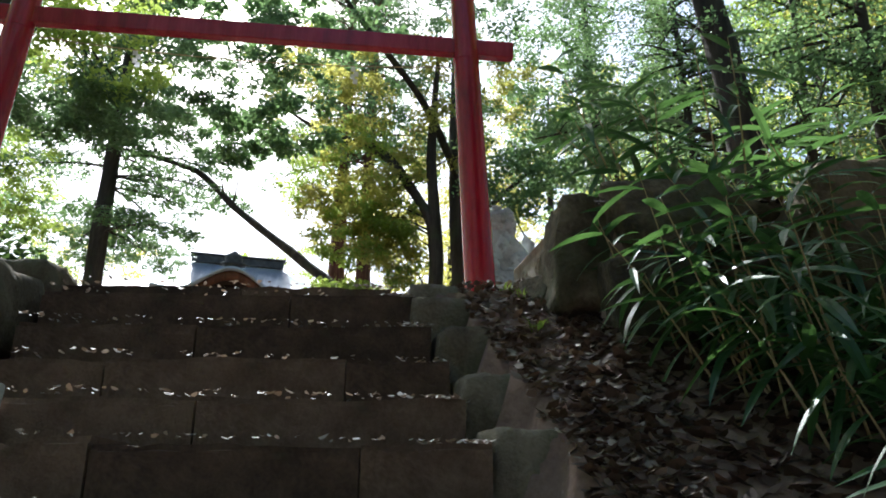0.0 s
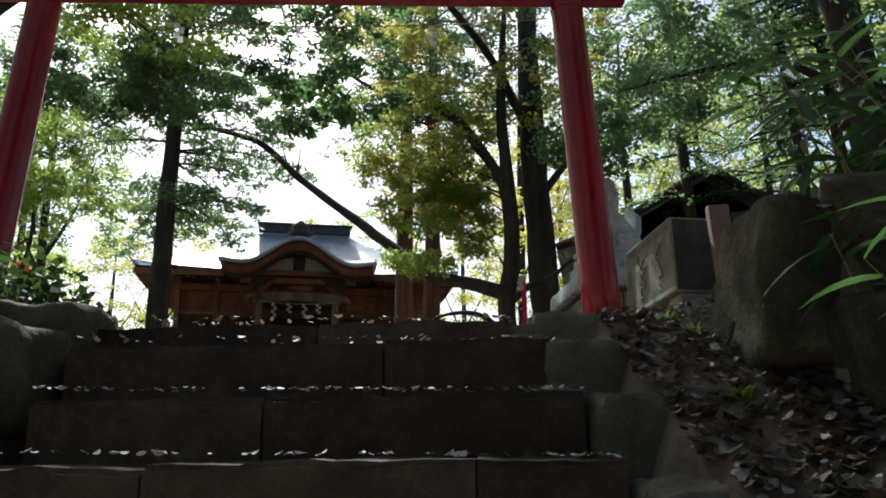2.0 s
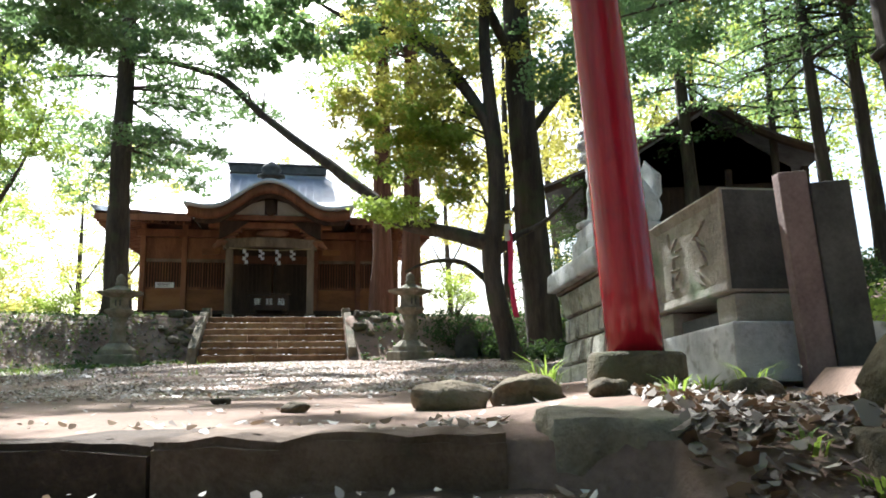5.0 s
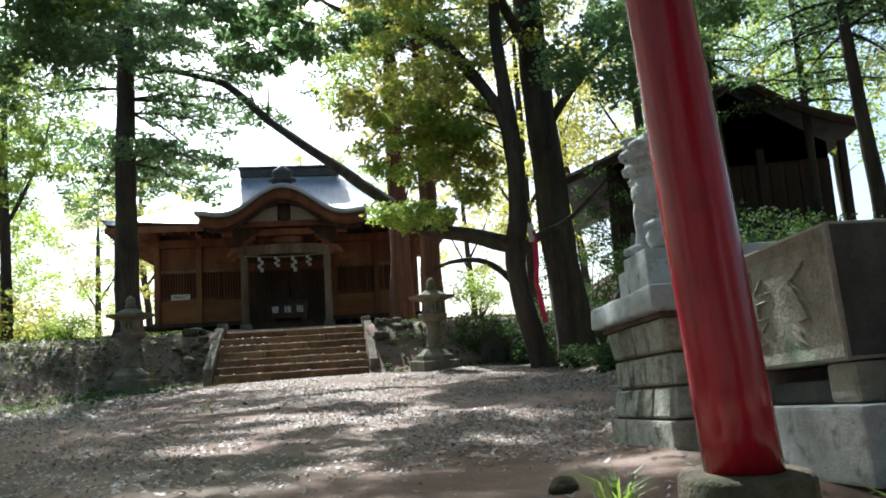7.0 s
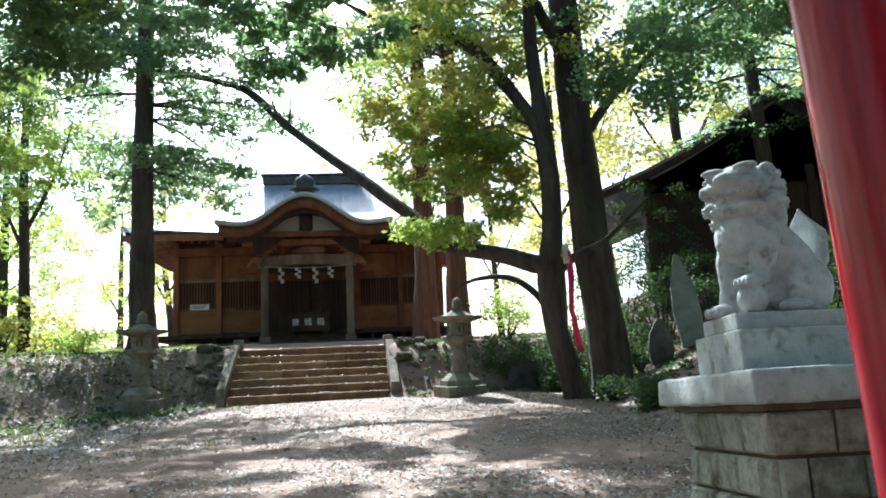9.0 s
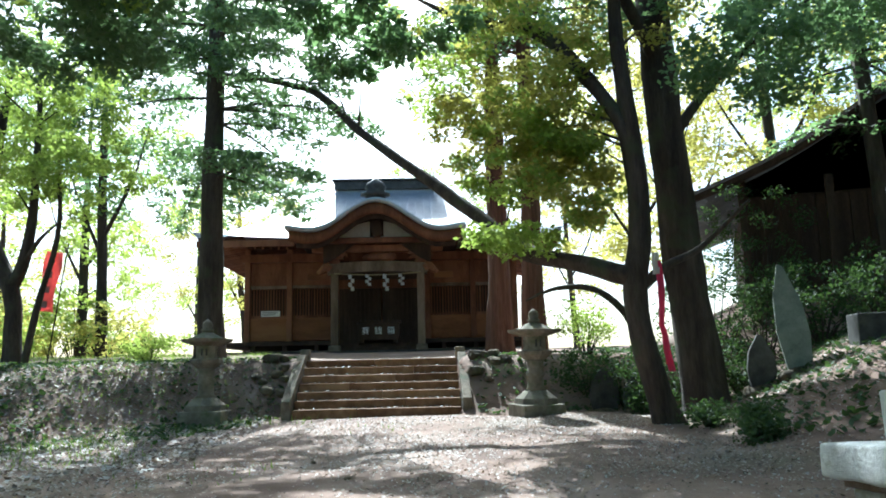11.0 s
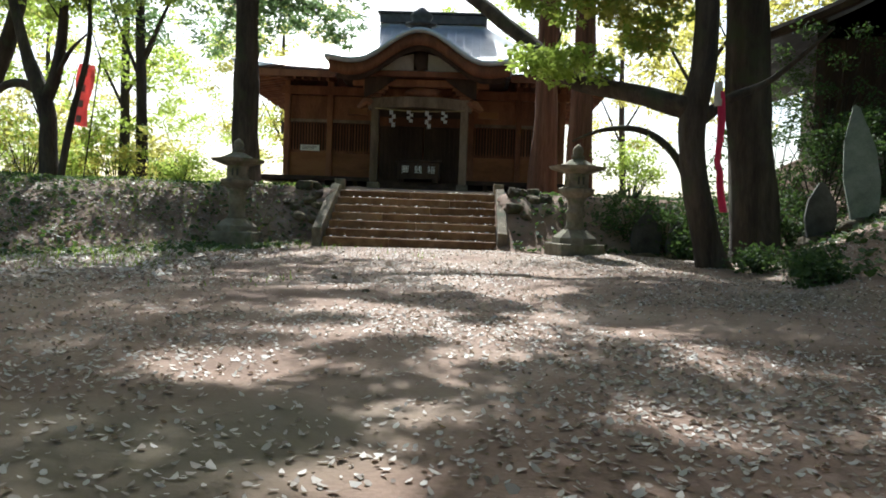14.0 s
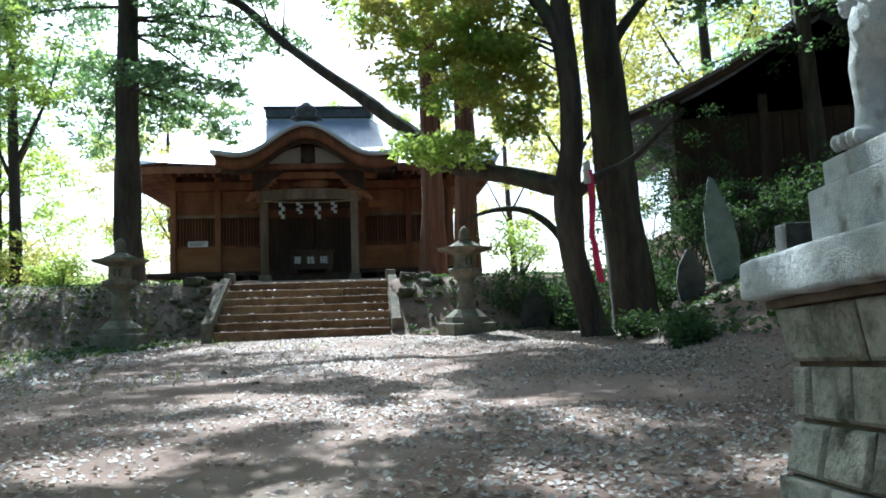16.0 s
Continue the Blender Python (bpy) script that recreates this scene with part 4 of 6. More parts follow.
slab = empty("standing_slab", pose(1.06, 7.5, 1.42, 0, -4, 8), "leaning red-grey stone slab beside the basin", "slab")
part("slab_body", box(0, 0.17, 0, 0.10, 0, 1.33, 0.012), M_slab, slab)
# the same slab's side, with its shade put into a darker stone colour
part("shaded_side", box(0.172, 0.40, -0.02, 0.14, 0, 1.25, 0.012), M_dark, slab, "slab side darkened for shade")

# ---- shed on the hillside ----
shed = empty("old_shed", Matrix.Translation((-0.443, 3.81, 2.207)) @ Matrix.Scale(1.523, 4) @ Matrix.Translation((0.443, -3.81, -2.207)) @ pose(0, 21.0, 2.2), "dark timber shed with a sheet roof", "shed")
RX, EL, ER = 2.8, (-0.85, 3.62), (5.2, 4.15)
RZS = 5.46
for (ex, ez), nm in ((EL, "roof_slope"), (ER, "roof_slope")):
    bm = bmesh.new()
    vs = [(RX, -0.9, RZS), (ex, -0.9, ez), (ex, 7, ez), (RX, 7, RZS)]
    n = 10
    prev = None
    for k in range(n + 1):
        t = k / n
        a = bm.verts.new((RX + (ex - RX) * t, -0.9, RZS + (ez - RZS) * t - 0.18 * math.sin(math.pi * t)))
        b = bm.verts.new((RX + (ex - RX) * t, 7, RZS + (ez - RZS) * t - 0.18 * math.sin(math.pi * t)))
        if prev:
            bm.faces.new((prev[0], a, b, prev[1]))
        prev = (a, b)
    bmesh.ops.solidify(bm, geom=bm.faces, thickness=0.14)
    part(nm, bm, M_roofdark, shed, "dark mossy roof slope")
    bm = bmesh.new()
    add_tube(bm, [(RX + (ex - RX) * k / 8, -0.93, RZS + (ez - RZS) * k / 8 - 0.18 * math.sin(math.pi * k / 8) - 0.04) for k in range(9)], [0.10] * 9, 6)
    part("bargeboard", bm, M_wooddark, shed)
part("front_wall", box(0.2, 4.7, 0.0, 0.12, -0.5, 3.7), M_wooddark, shed)
bm = bmesh.new()
tri = [bm.verts.new(p) for p in ((0.2, 0.06, 3.70), (4.7, 0.06, 3.70), (4.7, 0.06, 4.05), (RX, 0.06, 5.40), (0.2, 0.06, 4.0))]
bm.faces.new(tri)
bmesh.ops.solidify(bm, geom=bm.faces, thickness=0.08)
part("gable_wall", bm, M_wooddark, shed)
for x in (0.25, 4.65):
    part("side_wall", box(x - 0.05, x + 0.05, 0.12, 6.6, -0.5, 3.75), M_wooddark, shed)
part("rear_wall", box(0.2, 4.7, 6.5, 6.6, -0.5, 3.7), M_wooddark, shed)
for k in range(15):
    o = part("wall_board", box(0, 0.27, -0.02, 0.0, -0.4, 3.65), M_wooddark, shed)
    o.matrix_basis = pose(0.25 + 0.295 * k, -0.003 - 0.004 * (k % 2), 0)
for x in (0.1, 1.6, 3.2, 4.8):
    part("post", box(x - 0.07, x + 0.07, -0.62, -0.48, -0.8, 3.9), M_wooddark, shed)

# ---- memorial stones ----
def stela(m, w, h, t, seed, label, mat):
    bm = bmesh.new()
    prof = [(-0.36, 0), (0.36, 0), (0.5, 0.35), (0.46, 0.62), (0.10, 0.97), (-0.06, 1.0), (-0.40, 0.70), (-0.5, 0.4)]
    a = [bm.verts.new((x * w, -t / 2, z * h)) for x, z in prof]
    b = [bm.verts.new((x * w * 0.94, t / 2, z * h * 0.98)) for x, z in prof]
    n = len(prof)
    bm.faces.new(a)
    bm.faces.new(b[::-1])
    for j in range(n):
        bm.faces.new((a[j], b[j], b[(j + 1) % n], a[(j + 1) % n]))
    bmesh.ops.bevel(bm, geom=list(bm.edges), offset=0.02, segments=2, affect="EDGES")
    e = empty("memorial_stone", m, label, "memorial stone")
    part("slab", bm, mat, e)
    part("foot_stone", boulder(w * 0.75, 0.32, 0.22, seed, 0.3, 2, 0.4), M_rock, e, "rough dark foot stone", True)
    return e


stela(pose(0.86, 23.2, gz(0.86, 23.2) - 0.1, -6, -5, 8), 0.64, 2.35, 0.14, 2, "tall grey-green pointed memorial slab on a rough foot stone", M_stela)
stela(pose(0.15, 23.9, gz(0.15, 23.9) - 0.1, 0, 0, 14), 0.62, 1.25, 0.16, 5, "low dark memorial stone under the trees", M_dark)
stela(pose(-3.4, 25.4, gz(-3.4, 25.4) - 0.1, 0, 0, 20), 0.75, 1.15, 0.18, 7, "low dark memorial stone by the terrace bank", M_dark)
stela(pose(-2.7, 25.3, gz(-2.7, 25.3) - 0.1, 0, 0, 24), 0.5, 0.95, 0.16, 9, "small dark memorial stone by the terrace bank", M_dark)
single("square_stone", box(-0.45, 0.45, -0.3, 0.3, -0.2, 0.42, 0.03), M_dark, pose(2.2, 22.6, gz(2.2, 22.6), 0, 0, 10), "dark squared stone block on the ground", "stone")

# ---- boulders and kerb stones by the lower steps ----
for k, (c, h, a, bx) in enumerate((
        ((1.36, 4.24, 1.64), (0.52, 0.26, 0.27), -4, 0.7), ((1.22, 4.14, 1.16), (0.46, 0.28, 0.26), 5, 0.7),
        ((1.14, 4.08, 0.76), (0.42, 0.26, 0.20), -6, 0.65), ((2.30, 4.25, 1.45), (0.50, 0.32, 0.42), 10, 0.6), ((2.15, 4.10, 0.85), (0.55, 0.32, 0.30), 0, 0.6),
        ((0.56, 4.78, 1.34), (0.13, 0.20, 0.13), 12, 0.6), ((0.70, 4.98, 1.48), (0.16, 0.24, 0.16), 5, 0.6), ((3.3, 4.3, 1.3), (0.5, 0.4, 0.6), 20, 0.5),
        ((0.98, 5.45, 1.62), (0.22, 0.30, 0.16), 30, 0.5))):
    single("boulder", boulder(*h, k + 1.5, 0.16, 4, min(1.0, bx + 0.28)), M_rock, pose(*c, 0, 0, a), "large rough brown-grey boulder in a retaining wall", "boulder", "boulders of the retaining wall", smooth=True)


def hewn(sx, sy, sz, seed):
    """A squared block with worn edges and a rough face; half sizes."""
    bm = box(-sx, sx, -sy, sy, -sz, sz)
    bmesh.ops.subdivide_edges(bm, edges=bm.edges[:], cuts=9, use_grid_fill=True)
    for v in bm.verts:
        q = Vector((v.co.x / sx, v.co.y / sy, v.co.z / sz))
        worn = sum(max(0.0, abs(c) - 0.72) / 0.28 for c in q) - max(max(0.0, abs(c) - 0.72) / 0.28 for c in q)
        v.co *= 1 - 0.055 * min(1.6, worn)
        p = v.co * 5 + Vector((seed, seed * 0.7, 1.3))
        v.co += Vector((noise.noise(p), noise.noise(p + Vector((7, 0, 0))), noise.noise(p + Vector((0, 7, 0))))) * 0.034
        v.co += Vector((noise.noise(p * 4), noise.noise(p * 4 + Vector((7, 0, 0))), noise.noise(p * 4 + Vector((0, 7, 0))))) * 0.013
    return bm


single("boulder", hewn(0.25, 0.30, 0.35, 17.3), M_rock, pose(0.82, 4.52, 1.46, -3, 4, 8), "large squared brown-grey boulder in a retaining wall", "boulder", "boulders of the retaining wall", smooth=True)
for k, (c, h, a) in enumerate((
        ((-0.18, 5.30, 1.27), (0.20, 0.31, 0.22), 9), ((-0.12, 4.78, 1.05), (0.19, 0.23, 0.235), 14), ((0.08, 4.38, 0.82), (0.16, 0.21, 0.22), 16), ((0.23, 3.95, 0.50), (0.16, 0.25, 0.22), 14),
        ((0.37, 3.45, 0.20), (0.15, 0.28, 0.22), 14), ((-2.90, 4.62, 1.32), (0.32, 0.30, 0.20), 12), ((-2.68, 4.06, 1.10), (0.22, 0.34, 0.24), 10), ((-2.54, 3.40, 0.74), (0.21, 0.36, 0.26), 10),
        ((-2.46, 2.75, 0.30), (0.18, 0.36, 0.24), 10), ((-3.15, 5.2, 1.40), (0.30, 0.28, 0.10), 40))):
    single("kerb_stone", hewn(*h, k + 30.2), M_cheek, pose(*c, 0, 0, a), "grey squared kerb stone edging the steps", "kerb stone", "kerb stones of the steps", smooth=True)
tile = single("pale_slab", box(-0.15, 0.15, -0.02, 0.02, 0, 0.225, 0.006), M_granite, pose(-1.93, 3.11, 0.345, -10, 0, 8), "pale stone slab leaning on a step", "slab")
for k, (x, y, s) in enumerate(((-0.86, 6.62, 0.16), (-0.52, 6.78, 0.17), (-0.12, 6.55, 0.10), (-5.6, 15.5, 0.05), (-1.6, 6.4, 0.06), (-2.4, 7.3, 0.05), (0.5, 6.4, 0.14), (-0.7, 8.2, 0.09), (-6.8, 16.8, 0.05))):
    single("ground_stone", boulder(s * 1.2, s * 0.9, s * 0.6, k + 60.0, 0.3, 3, 0.4), M_rock, pose(x, y, gz(x, y) + s * 0.25, 0, 0, 37 * k), "rounded brown stone lying on the earth", "stone", "loose stones", smooth=True)


# ---- trees ----
def crown_points(rng, c, r, k, hollow=0.35):
    g = rng.normal(size=(k, 3))
    g /= np.linalg.norm(g, axis=1, keepdims=True)
    g *= (hollow + (1 - hollow) * rng.random((k, 1)) ** 0.6)
    return np.array(c) + g * np.array(r)


def tree(label, trunk, limbs, crowns, bark, seed, sides=12, name="tree", twigs=26, boughs=(), flat=0.55):
    """trunk and limbs: lists of (x, y, z, r); crowns: (points, clump radius, leaves, leaf size, slimness, material)."""
    b = Vector(trunk[0][:3])
    e = empty(name, Matrix.Translation(b), label, "tree")
    inv = Matrix.Translation(-b)
    bm = limb(trunk, sides, 0.3, 6)
    bmesh.ops.transform(bm, matrix=inv, verts=bm.verts)
    part("trunk", bm, bark, e, "", True)
    for l_ in limbs:
        bm = limb(l_, 8, 0.3, 6)
        bmesh.ops.transform(bm, matrix=inv, verts=bm.verts)
        part("limb", bm, bark, e, "", True)
    rng = np.random.default_rng(seed)
    spine = smooth_line(trunk, 8) + [q for l_ in limbs for q in smooth_line(l_, 5)]
    sp = np.array([q[:3] for q in spine])
    bm = bmesh.new()
    for pts, rad, n, size, slim, mat in crowns:
        P = leaves(rng, pts, rad, n, size, 0.35, slim, flat) - np.array(b)
        ob = new("crown", quads_mesh("crown", P, mat))
        ob.parent = e
        tagged(ob, kind="stuff")
        for q in pts[rng.permutation(len(pts))[:twigs]]:
            d = np.linalg.norm(sp - q, axis=1) + 1.2 * np.maximum(0, sp[:, 2] - q[2] + 0.6)
            j = int(np.argmin(d))
            s = Vector(sp[j])
            t = Vector(q)
            if (t - s).length > 2.6:
                continue
            mid = s.lerp(t, 0.5) + Vector((0, 0, 0.12 * (t - s).length))
            add_tube(bm, [s - b, mid - b, t - b], [min(0.05, 0.016 * (t - s).length + 0.008), 0.015, 0.005], 5)
    for line in boughs:
        add_tube(bm, [Vector(q[:3]) - b for q in line], [q[3] for q in line], 5)
    tagged(part("branching", bm, bark, e), kind="stuff")
    return e


R = np.random.default_rng(21)


def cedar(x, y, r, h, z0, spread, seed, n, lean=(0, 0), size=0.22, mat=None, bark=None, label="tall cedar with drooping dark green boughs", layers=15, per=8):
    """A straight conifer with drooping boughs."""
    rng = np.random.default_rng(seed)
    zb = gz(x, y)
    tr = [(x + lean[0] * t, y + lean[1] * t, zb - 0.2 + (h + 0.2) * t, r * (1.35 if t == 0 else 1 - 0.8 * t)) for t in (0, 0.06, 0.3, 0.6, 0.85, 1.0)]
    pts, boughs = [], []
    for k in range(layers):
        t = k / (layers - 1)
        z = zb + z0 + (h - z0) * t
        for j in range(per):
            a = rng.uniform(0, 2 * math.pi)
            rad = spread * (1 - 0.72 * t) * rng.uniform(0.55, 1.15)
            zj = z + rng.uniform(-0.5, 0.5) * (h - z0) / layers
            cx, cy = x + lean[0] * (zj - zb) / h, y + lean[1] * (zj - zb) / h
            drop = rng.uniform(0.16, 0.34)
            line = []
            for f in (0.0, 0.3, 0.6, 1.0):
                line.append((cx + math.cos(a) * rad * f, cy + math.sin(a) * rad * f, zj + 0.10 * rad * f - drop * rad * f * f, 0.05 * (1 - f) + 0.008))
            boughs.append(line)
            for f in np.linspace(0.22, 1.0, max(4, int(rad * 2.0))):
                w = 0.26 * rad * math.sin(math.pi * min(1.0, 0.15 + 0.8 * f))
                for sd in (-1, 0, 1):
                    o = sd * w * rng.uniform(0.5, 1.1)
                    pts.append((cx + math.cos(a) * rad * f - math.sin(a) * o, cy + math.sin(a) * rad * f + math.cos(a) * o, zj + 0.10 * rad * f - drop * rad * f * f - 0.10 * abs(o) + rng.normal() * 0.06))
    pts = np.array(pts)
    return tree(label, tr, [], [(pts, 0.34, n, size, 0.20, mat or M_deep)], bark or M_bark, seed, 14, "cedar_tree", 0, boughs, 0.42)


# the straight tree by the stone lantern
cedar(-15.4, 26.1, 0.43, 20, 6.0, 5.6, 31, 38000, size=0.19, layers=12, per=6)
# the leaning tree with its long low limb
lean_limb = [(-2.2, 21.7, 4.75, 0.22), (-2.6, 21.7, 4.85, 0.20), (-3.4, 22.2, 5.15, 0.19), (-4.74, 22.8, 5.60, 0.18), (-5.99, 23.6, 6.65, 0.17), (-7.75, 24.6, 8.07, 0.155), (-9.72, 25.5, 9.63, 0.14), (-11.74, 26.4, 11.5, 0.12), (-12.9, 26.5, 12.1, 0.10), (-15.3, 26.8, 12.9, 0.06), (-17.5, 27, 13.4, 0.02)]
bow_limb = [(-2.15, 21.8, 7.3, 0.19), (-2.4, 21.8, 8.2, 0.17), (-3.46, 22.2, 9.9, 0.15), (-4.4, 22.6, 10.8, 0.13), (-5.5, 23.0, 11.3, 0.11), (-7, 23.3, 12.2, 0.06), (-8.4, 23.6, 13.4, 0.02)]
pts = np.concatenate([crown_points(R, (-4.4, 22.3, 8.8), (2.2, 1.6, 2.4), 62), crown_points(R, (-5.0, 23.4, 8.8), (1.8, 1.2, 1.3), 20), crown_points(R, (-3.4, 22.0, 6.8), (1.1, 1.0, 1.2), 22),
                      crown_points(R, (-2.8, 22.5, 12.5), (3.8, 2.6, 2.6), 60), crown_points(R, (-6.2, 21.8, 12.8), (2.8, 2.0, 2.4), 34)])
pts2 = np.concatenate([crown_points(R, (-4.0, 21.8, 7.2), (1.8, 0.9, 1.8), 55), crown_points(R, (-4.9, 21.8, 5.7), (0.9, 0.6, 0.30), 12), crown_points(R, (-4.9, 22.6, 10.2), (2.6, 1.4, 2.2), 60)])
pts3 = np.concatenate([crown_points(R, (-10.8, 24.4, 13.6), (4.6, 4.2, 1.7), 16), crown_points(R, (-7.2, 22.4, 14.2), (2.8, 2.8, 1.6), 12), crown_points(R, (-9.2, 23.8, 11.2), (1.6, 1.0, 0.7), 9)])
tree("dark leaning broadleaf tree with a long low limb", [(-1.7, 22.2, 1.7, 0.34), (-1.88, 22.07, 2.3, 0.25), (-2.2, 21.8, 3.8, 0.23), (-2.2, 21.7, 4.7, 0.25), (-2.02, 21.7, 5.7, 0.22), (-2.1, 21.8, 7.5, 0.20), (-2.3, 21.9, 10.5, 0.14), (-2.1, 22.0, 14.5, 0.05)],
     [lean_limb, bow_limb, [(-2.2, 21.7, 4.4, 0.12), (-1.6, 21.8, 4.9, 0.09), (-0.9, 22.2, 5.3, 0.06), (0.1, 22.2, 6.2, 0.03)]],
     [(pts, 0.42, 25000, 0.125, 0.28, M_yellow), (pts2, 0.38, 9500, 0.13, 0.30, M_green), (pts3, 0.38, 7000, 0.15, 0.30, M_blue)], M_bark, 41, twigs=9)
# the thick dark tree behind it
tree("thick dark moss-grown tree trunk", [(-1.0, 24.3, 1.7, 0.62), (-1.1, 24.3, 2.9, 0.47), (-1.35, 24.2, 6.5, 0.43), (-1.6, 24.2, 12, 0.35), (-1.65, 24.3, 21, 0.10)],
     [[(-1.5, 24.2, 10.0, 0.16), (-2.6, 22, 12, 0.12), (-4.0, 19, 13, 0.08), (-5.0, 16, 13.4, 0.03)], [(-1.35, 24.3, 8.2, 0.13), (-0.4, 24.2, 9.4, 0.10), (1.2, 23.8, 10.6, 0.06), (2.6, 23.5, 11.2, 0.02)]],
     [(np.concatenate([crown_points(R, (-1.4, 24.5, 15), (5.0, 4.0, 5.0), 260), crown_points(R, (1.8, 23.6, 10.5), (1.6, 1.4, 1.2), 40), crown_points(R, (0.4, 20.4, 8.4), (1.6, 1.3, 1.0), 40), crown_points(R, (2.6, 21.0, 10.4), (1.8, 1.5, 1.3), 40)]), 0.46, 30000, 0.14, 0.28, M_blue), (np.concatenate([crown_points(R, (-4.2, 17.8, 13.2), (4.2, 3.6, 1.5), 24), crown_points(R, (-8.5, 19.5, 14.0), (3.4, 3.0, 1.6), 13), crown_points(R, (-5.8, 18.0, 9.5), (1.7, 1.2, 0.9), 14)]), 0.42, 7500, 0.17, 0.30, M_blue)], M_bark, 42, 16)
# two reddish cedars right of the hall stairs
cedar(-7.39, 31.0, 0.42, 23, 10.5, 3.8, 51, 14000, size=0.17, bark=M_cedarbark, label="red-barked cedar beside the hall stairs", mat=M_deep)
cedar(-5.85, 29.2, 0.37, 22, 10, 3.6, 52, 14000, size=0.17, bark=M_cedarbark, label="red-barked cedar behind the stone lantern", mat=M_blue)
# slender trees on the right
for k, (x, y, r, h, ln) in enumerate(((3.95, 28.4, 0.26, 21, (-0.9, 0)), (6.3, 22.9, 0.19, 18, (-0.9, 0)), (7.5, 23.2, 0.21, 19, (-1.0, 0)), (6.6, 29, 0.15, 18, (0, 0)), (9.2, 22, 0.18, 18, (0, 0)), (7.8, 15, 0.16, 17, (0, 0)), (11, 17, 0.2, 18, (0, 0)))):
    cedar(x, y, r, h, 6.0, 2.7, 60 + k, 11000, ln, 0.15, (M_blue, M_deep, M_blue)[k % 3], M_bark, "slender straight tree on the hillside", 14, 6)
# the stout trunk above the boulders
tree("stout dark trunk leaning above the boulders", [(6.00, 16.6, 2.2, 0.58), (5.85, 16.6, 4.37, 0.42), (5.40, 16.6, 9.57, 0.37), (4.70, 16.6, 14, 0.28), (4.20, 16.6, 21, 0.08)],
     [[(4.9, 16.6, 8.0, 0.10), (3.9, 16.4, 8.4, 0.07), (2.4, 16.2, 8.2, 0.05), (0.8, 16.0, 7.8, 0.015)], [(5.1, 16.6, 6.9, 0.09), (6.2, 16.2, 7.8, 0.06), (7.4, 15.8, 8.6, 0.02)]],
     [(np.concatenate([crown_points(R, (4.6, 16.6, 14), (4.4, 3.6, 4.0), 110), crown_points(R, (7.2, 15.6, 9), (2.0, 1.8, 1.8), 40), crown_points(R, (2.2, 16.2, 8.6), (2.0, 1.4, 0.9), 30)]), 0.55, 18000, 0.12, 0.24, M_blue)], M_bark, 44)
# forked trees on the left mound
fx, fy = -20.3, 23.4
fz = gz(fx, fy)
tree("dark forked tree on the mound", [(fx, fy, fz - 0.2, 0.34), (fx, fy, fz + 0.9, 0.26), (fx - 0.15, fy, fz + 2.2, 0.24), (fx - 0.9, fy, fz + 3.6, 0.18), (fx - 1.6, fy, fz + 5.4, 0.14), (fx - 2.8, fy, fz + 8.5, 0.06)],
     [[(fx - 0.1, fy, fz + 2.4, 0.17), (fx + 0.35, fy, fz + 3.6, 0.15), (fx + 0.5, fy, fz + 6.5, 0.10), (fx + 0.3, fy, fz + 11, 0.03)],
      [(fx - 0.2, fy, fz + 2.5, 0.14), (fx - 1.2, fy, fz + 2.9, 0.13), (fx - 2.2, fy, fz + 2.7, 0.12), (fx - 3.2, fy + 0.2, fz + 1.8, 0.10)],
      [(fx + 0.7, fy - 0.2, fz, 0.10), (fx + 1.1, fy - 0.2, fz + 1.8, 0.09), (fx + 1.6, fy - 0.1, fz + 4.0, 0.07), (fx + 1.3, fy, fz + 6.5, 0.03)],
      [(fx + 0.2, fy, fz + 3.0, 0.07), (fx + 1.0, fy - 0.2, fz + 3.7, 0.05), (fx + 1.9, fy - 0.3, fz + 4.2, 0.02)]],
     [(np.concatenate([crown_points(R, (fx - 0.6, fy, fz + 7.6), (4.6, 3.4, 2.6), 150), crown_points(R, (fx + 2.6, fy, fz + 5.6), (2.0, 1.6, 1.3), 30)]), 0.40, 20000, 0.12, 0.32, M_green)], M_bark, 45)
gx_, gy_ = -25.2, 24.6
gz_ = gz(gx_, gy_)
tree("dark forked tree at the edge of the mound", [(gx_, gy_, gz_ - 0.2, 0.5), (gx_ + 0.1, gy_, gz_ + 1.0, 0.38), (gx_ + 1.0, gy_, gz_ + 3.2, 0.30), (gx_ + 2.0, gy_, gz_ + 5.4, 0.22), (gx_ + 2.8, gy_, gz_ + 10, 0.08)],
     [[(gx_ - 0.2, gy_, gz_ + 0.6, 0.36), (gx_ - 0.5, gy_, gz_ + 3.0, 0.30), (gx_ - 0.4, gy_, gz_ + 8, 0.14)]],
     [(crown_points(R, (gx_ + 1, gy_, gz_ + 9), (5, 4, 3.2), 150), 0.42, 12000, 0.13, 0.32, M_green)], M_bark, 46)
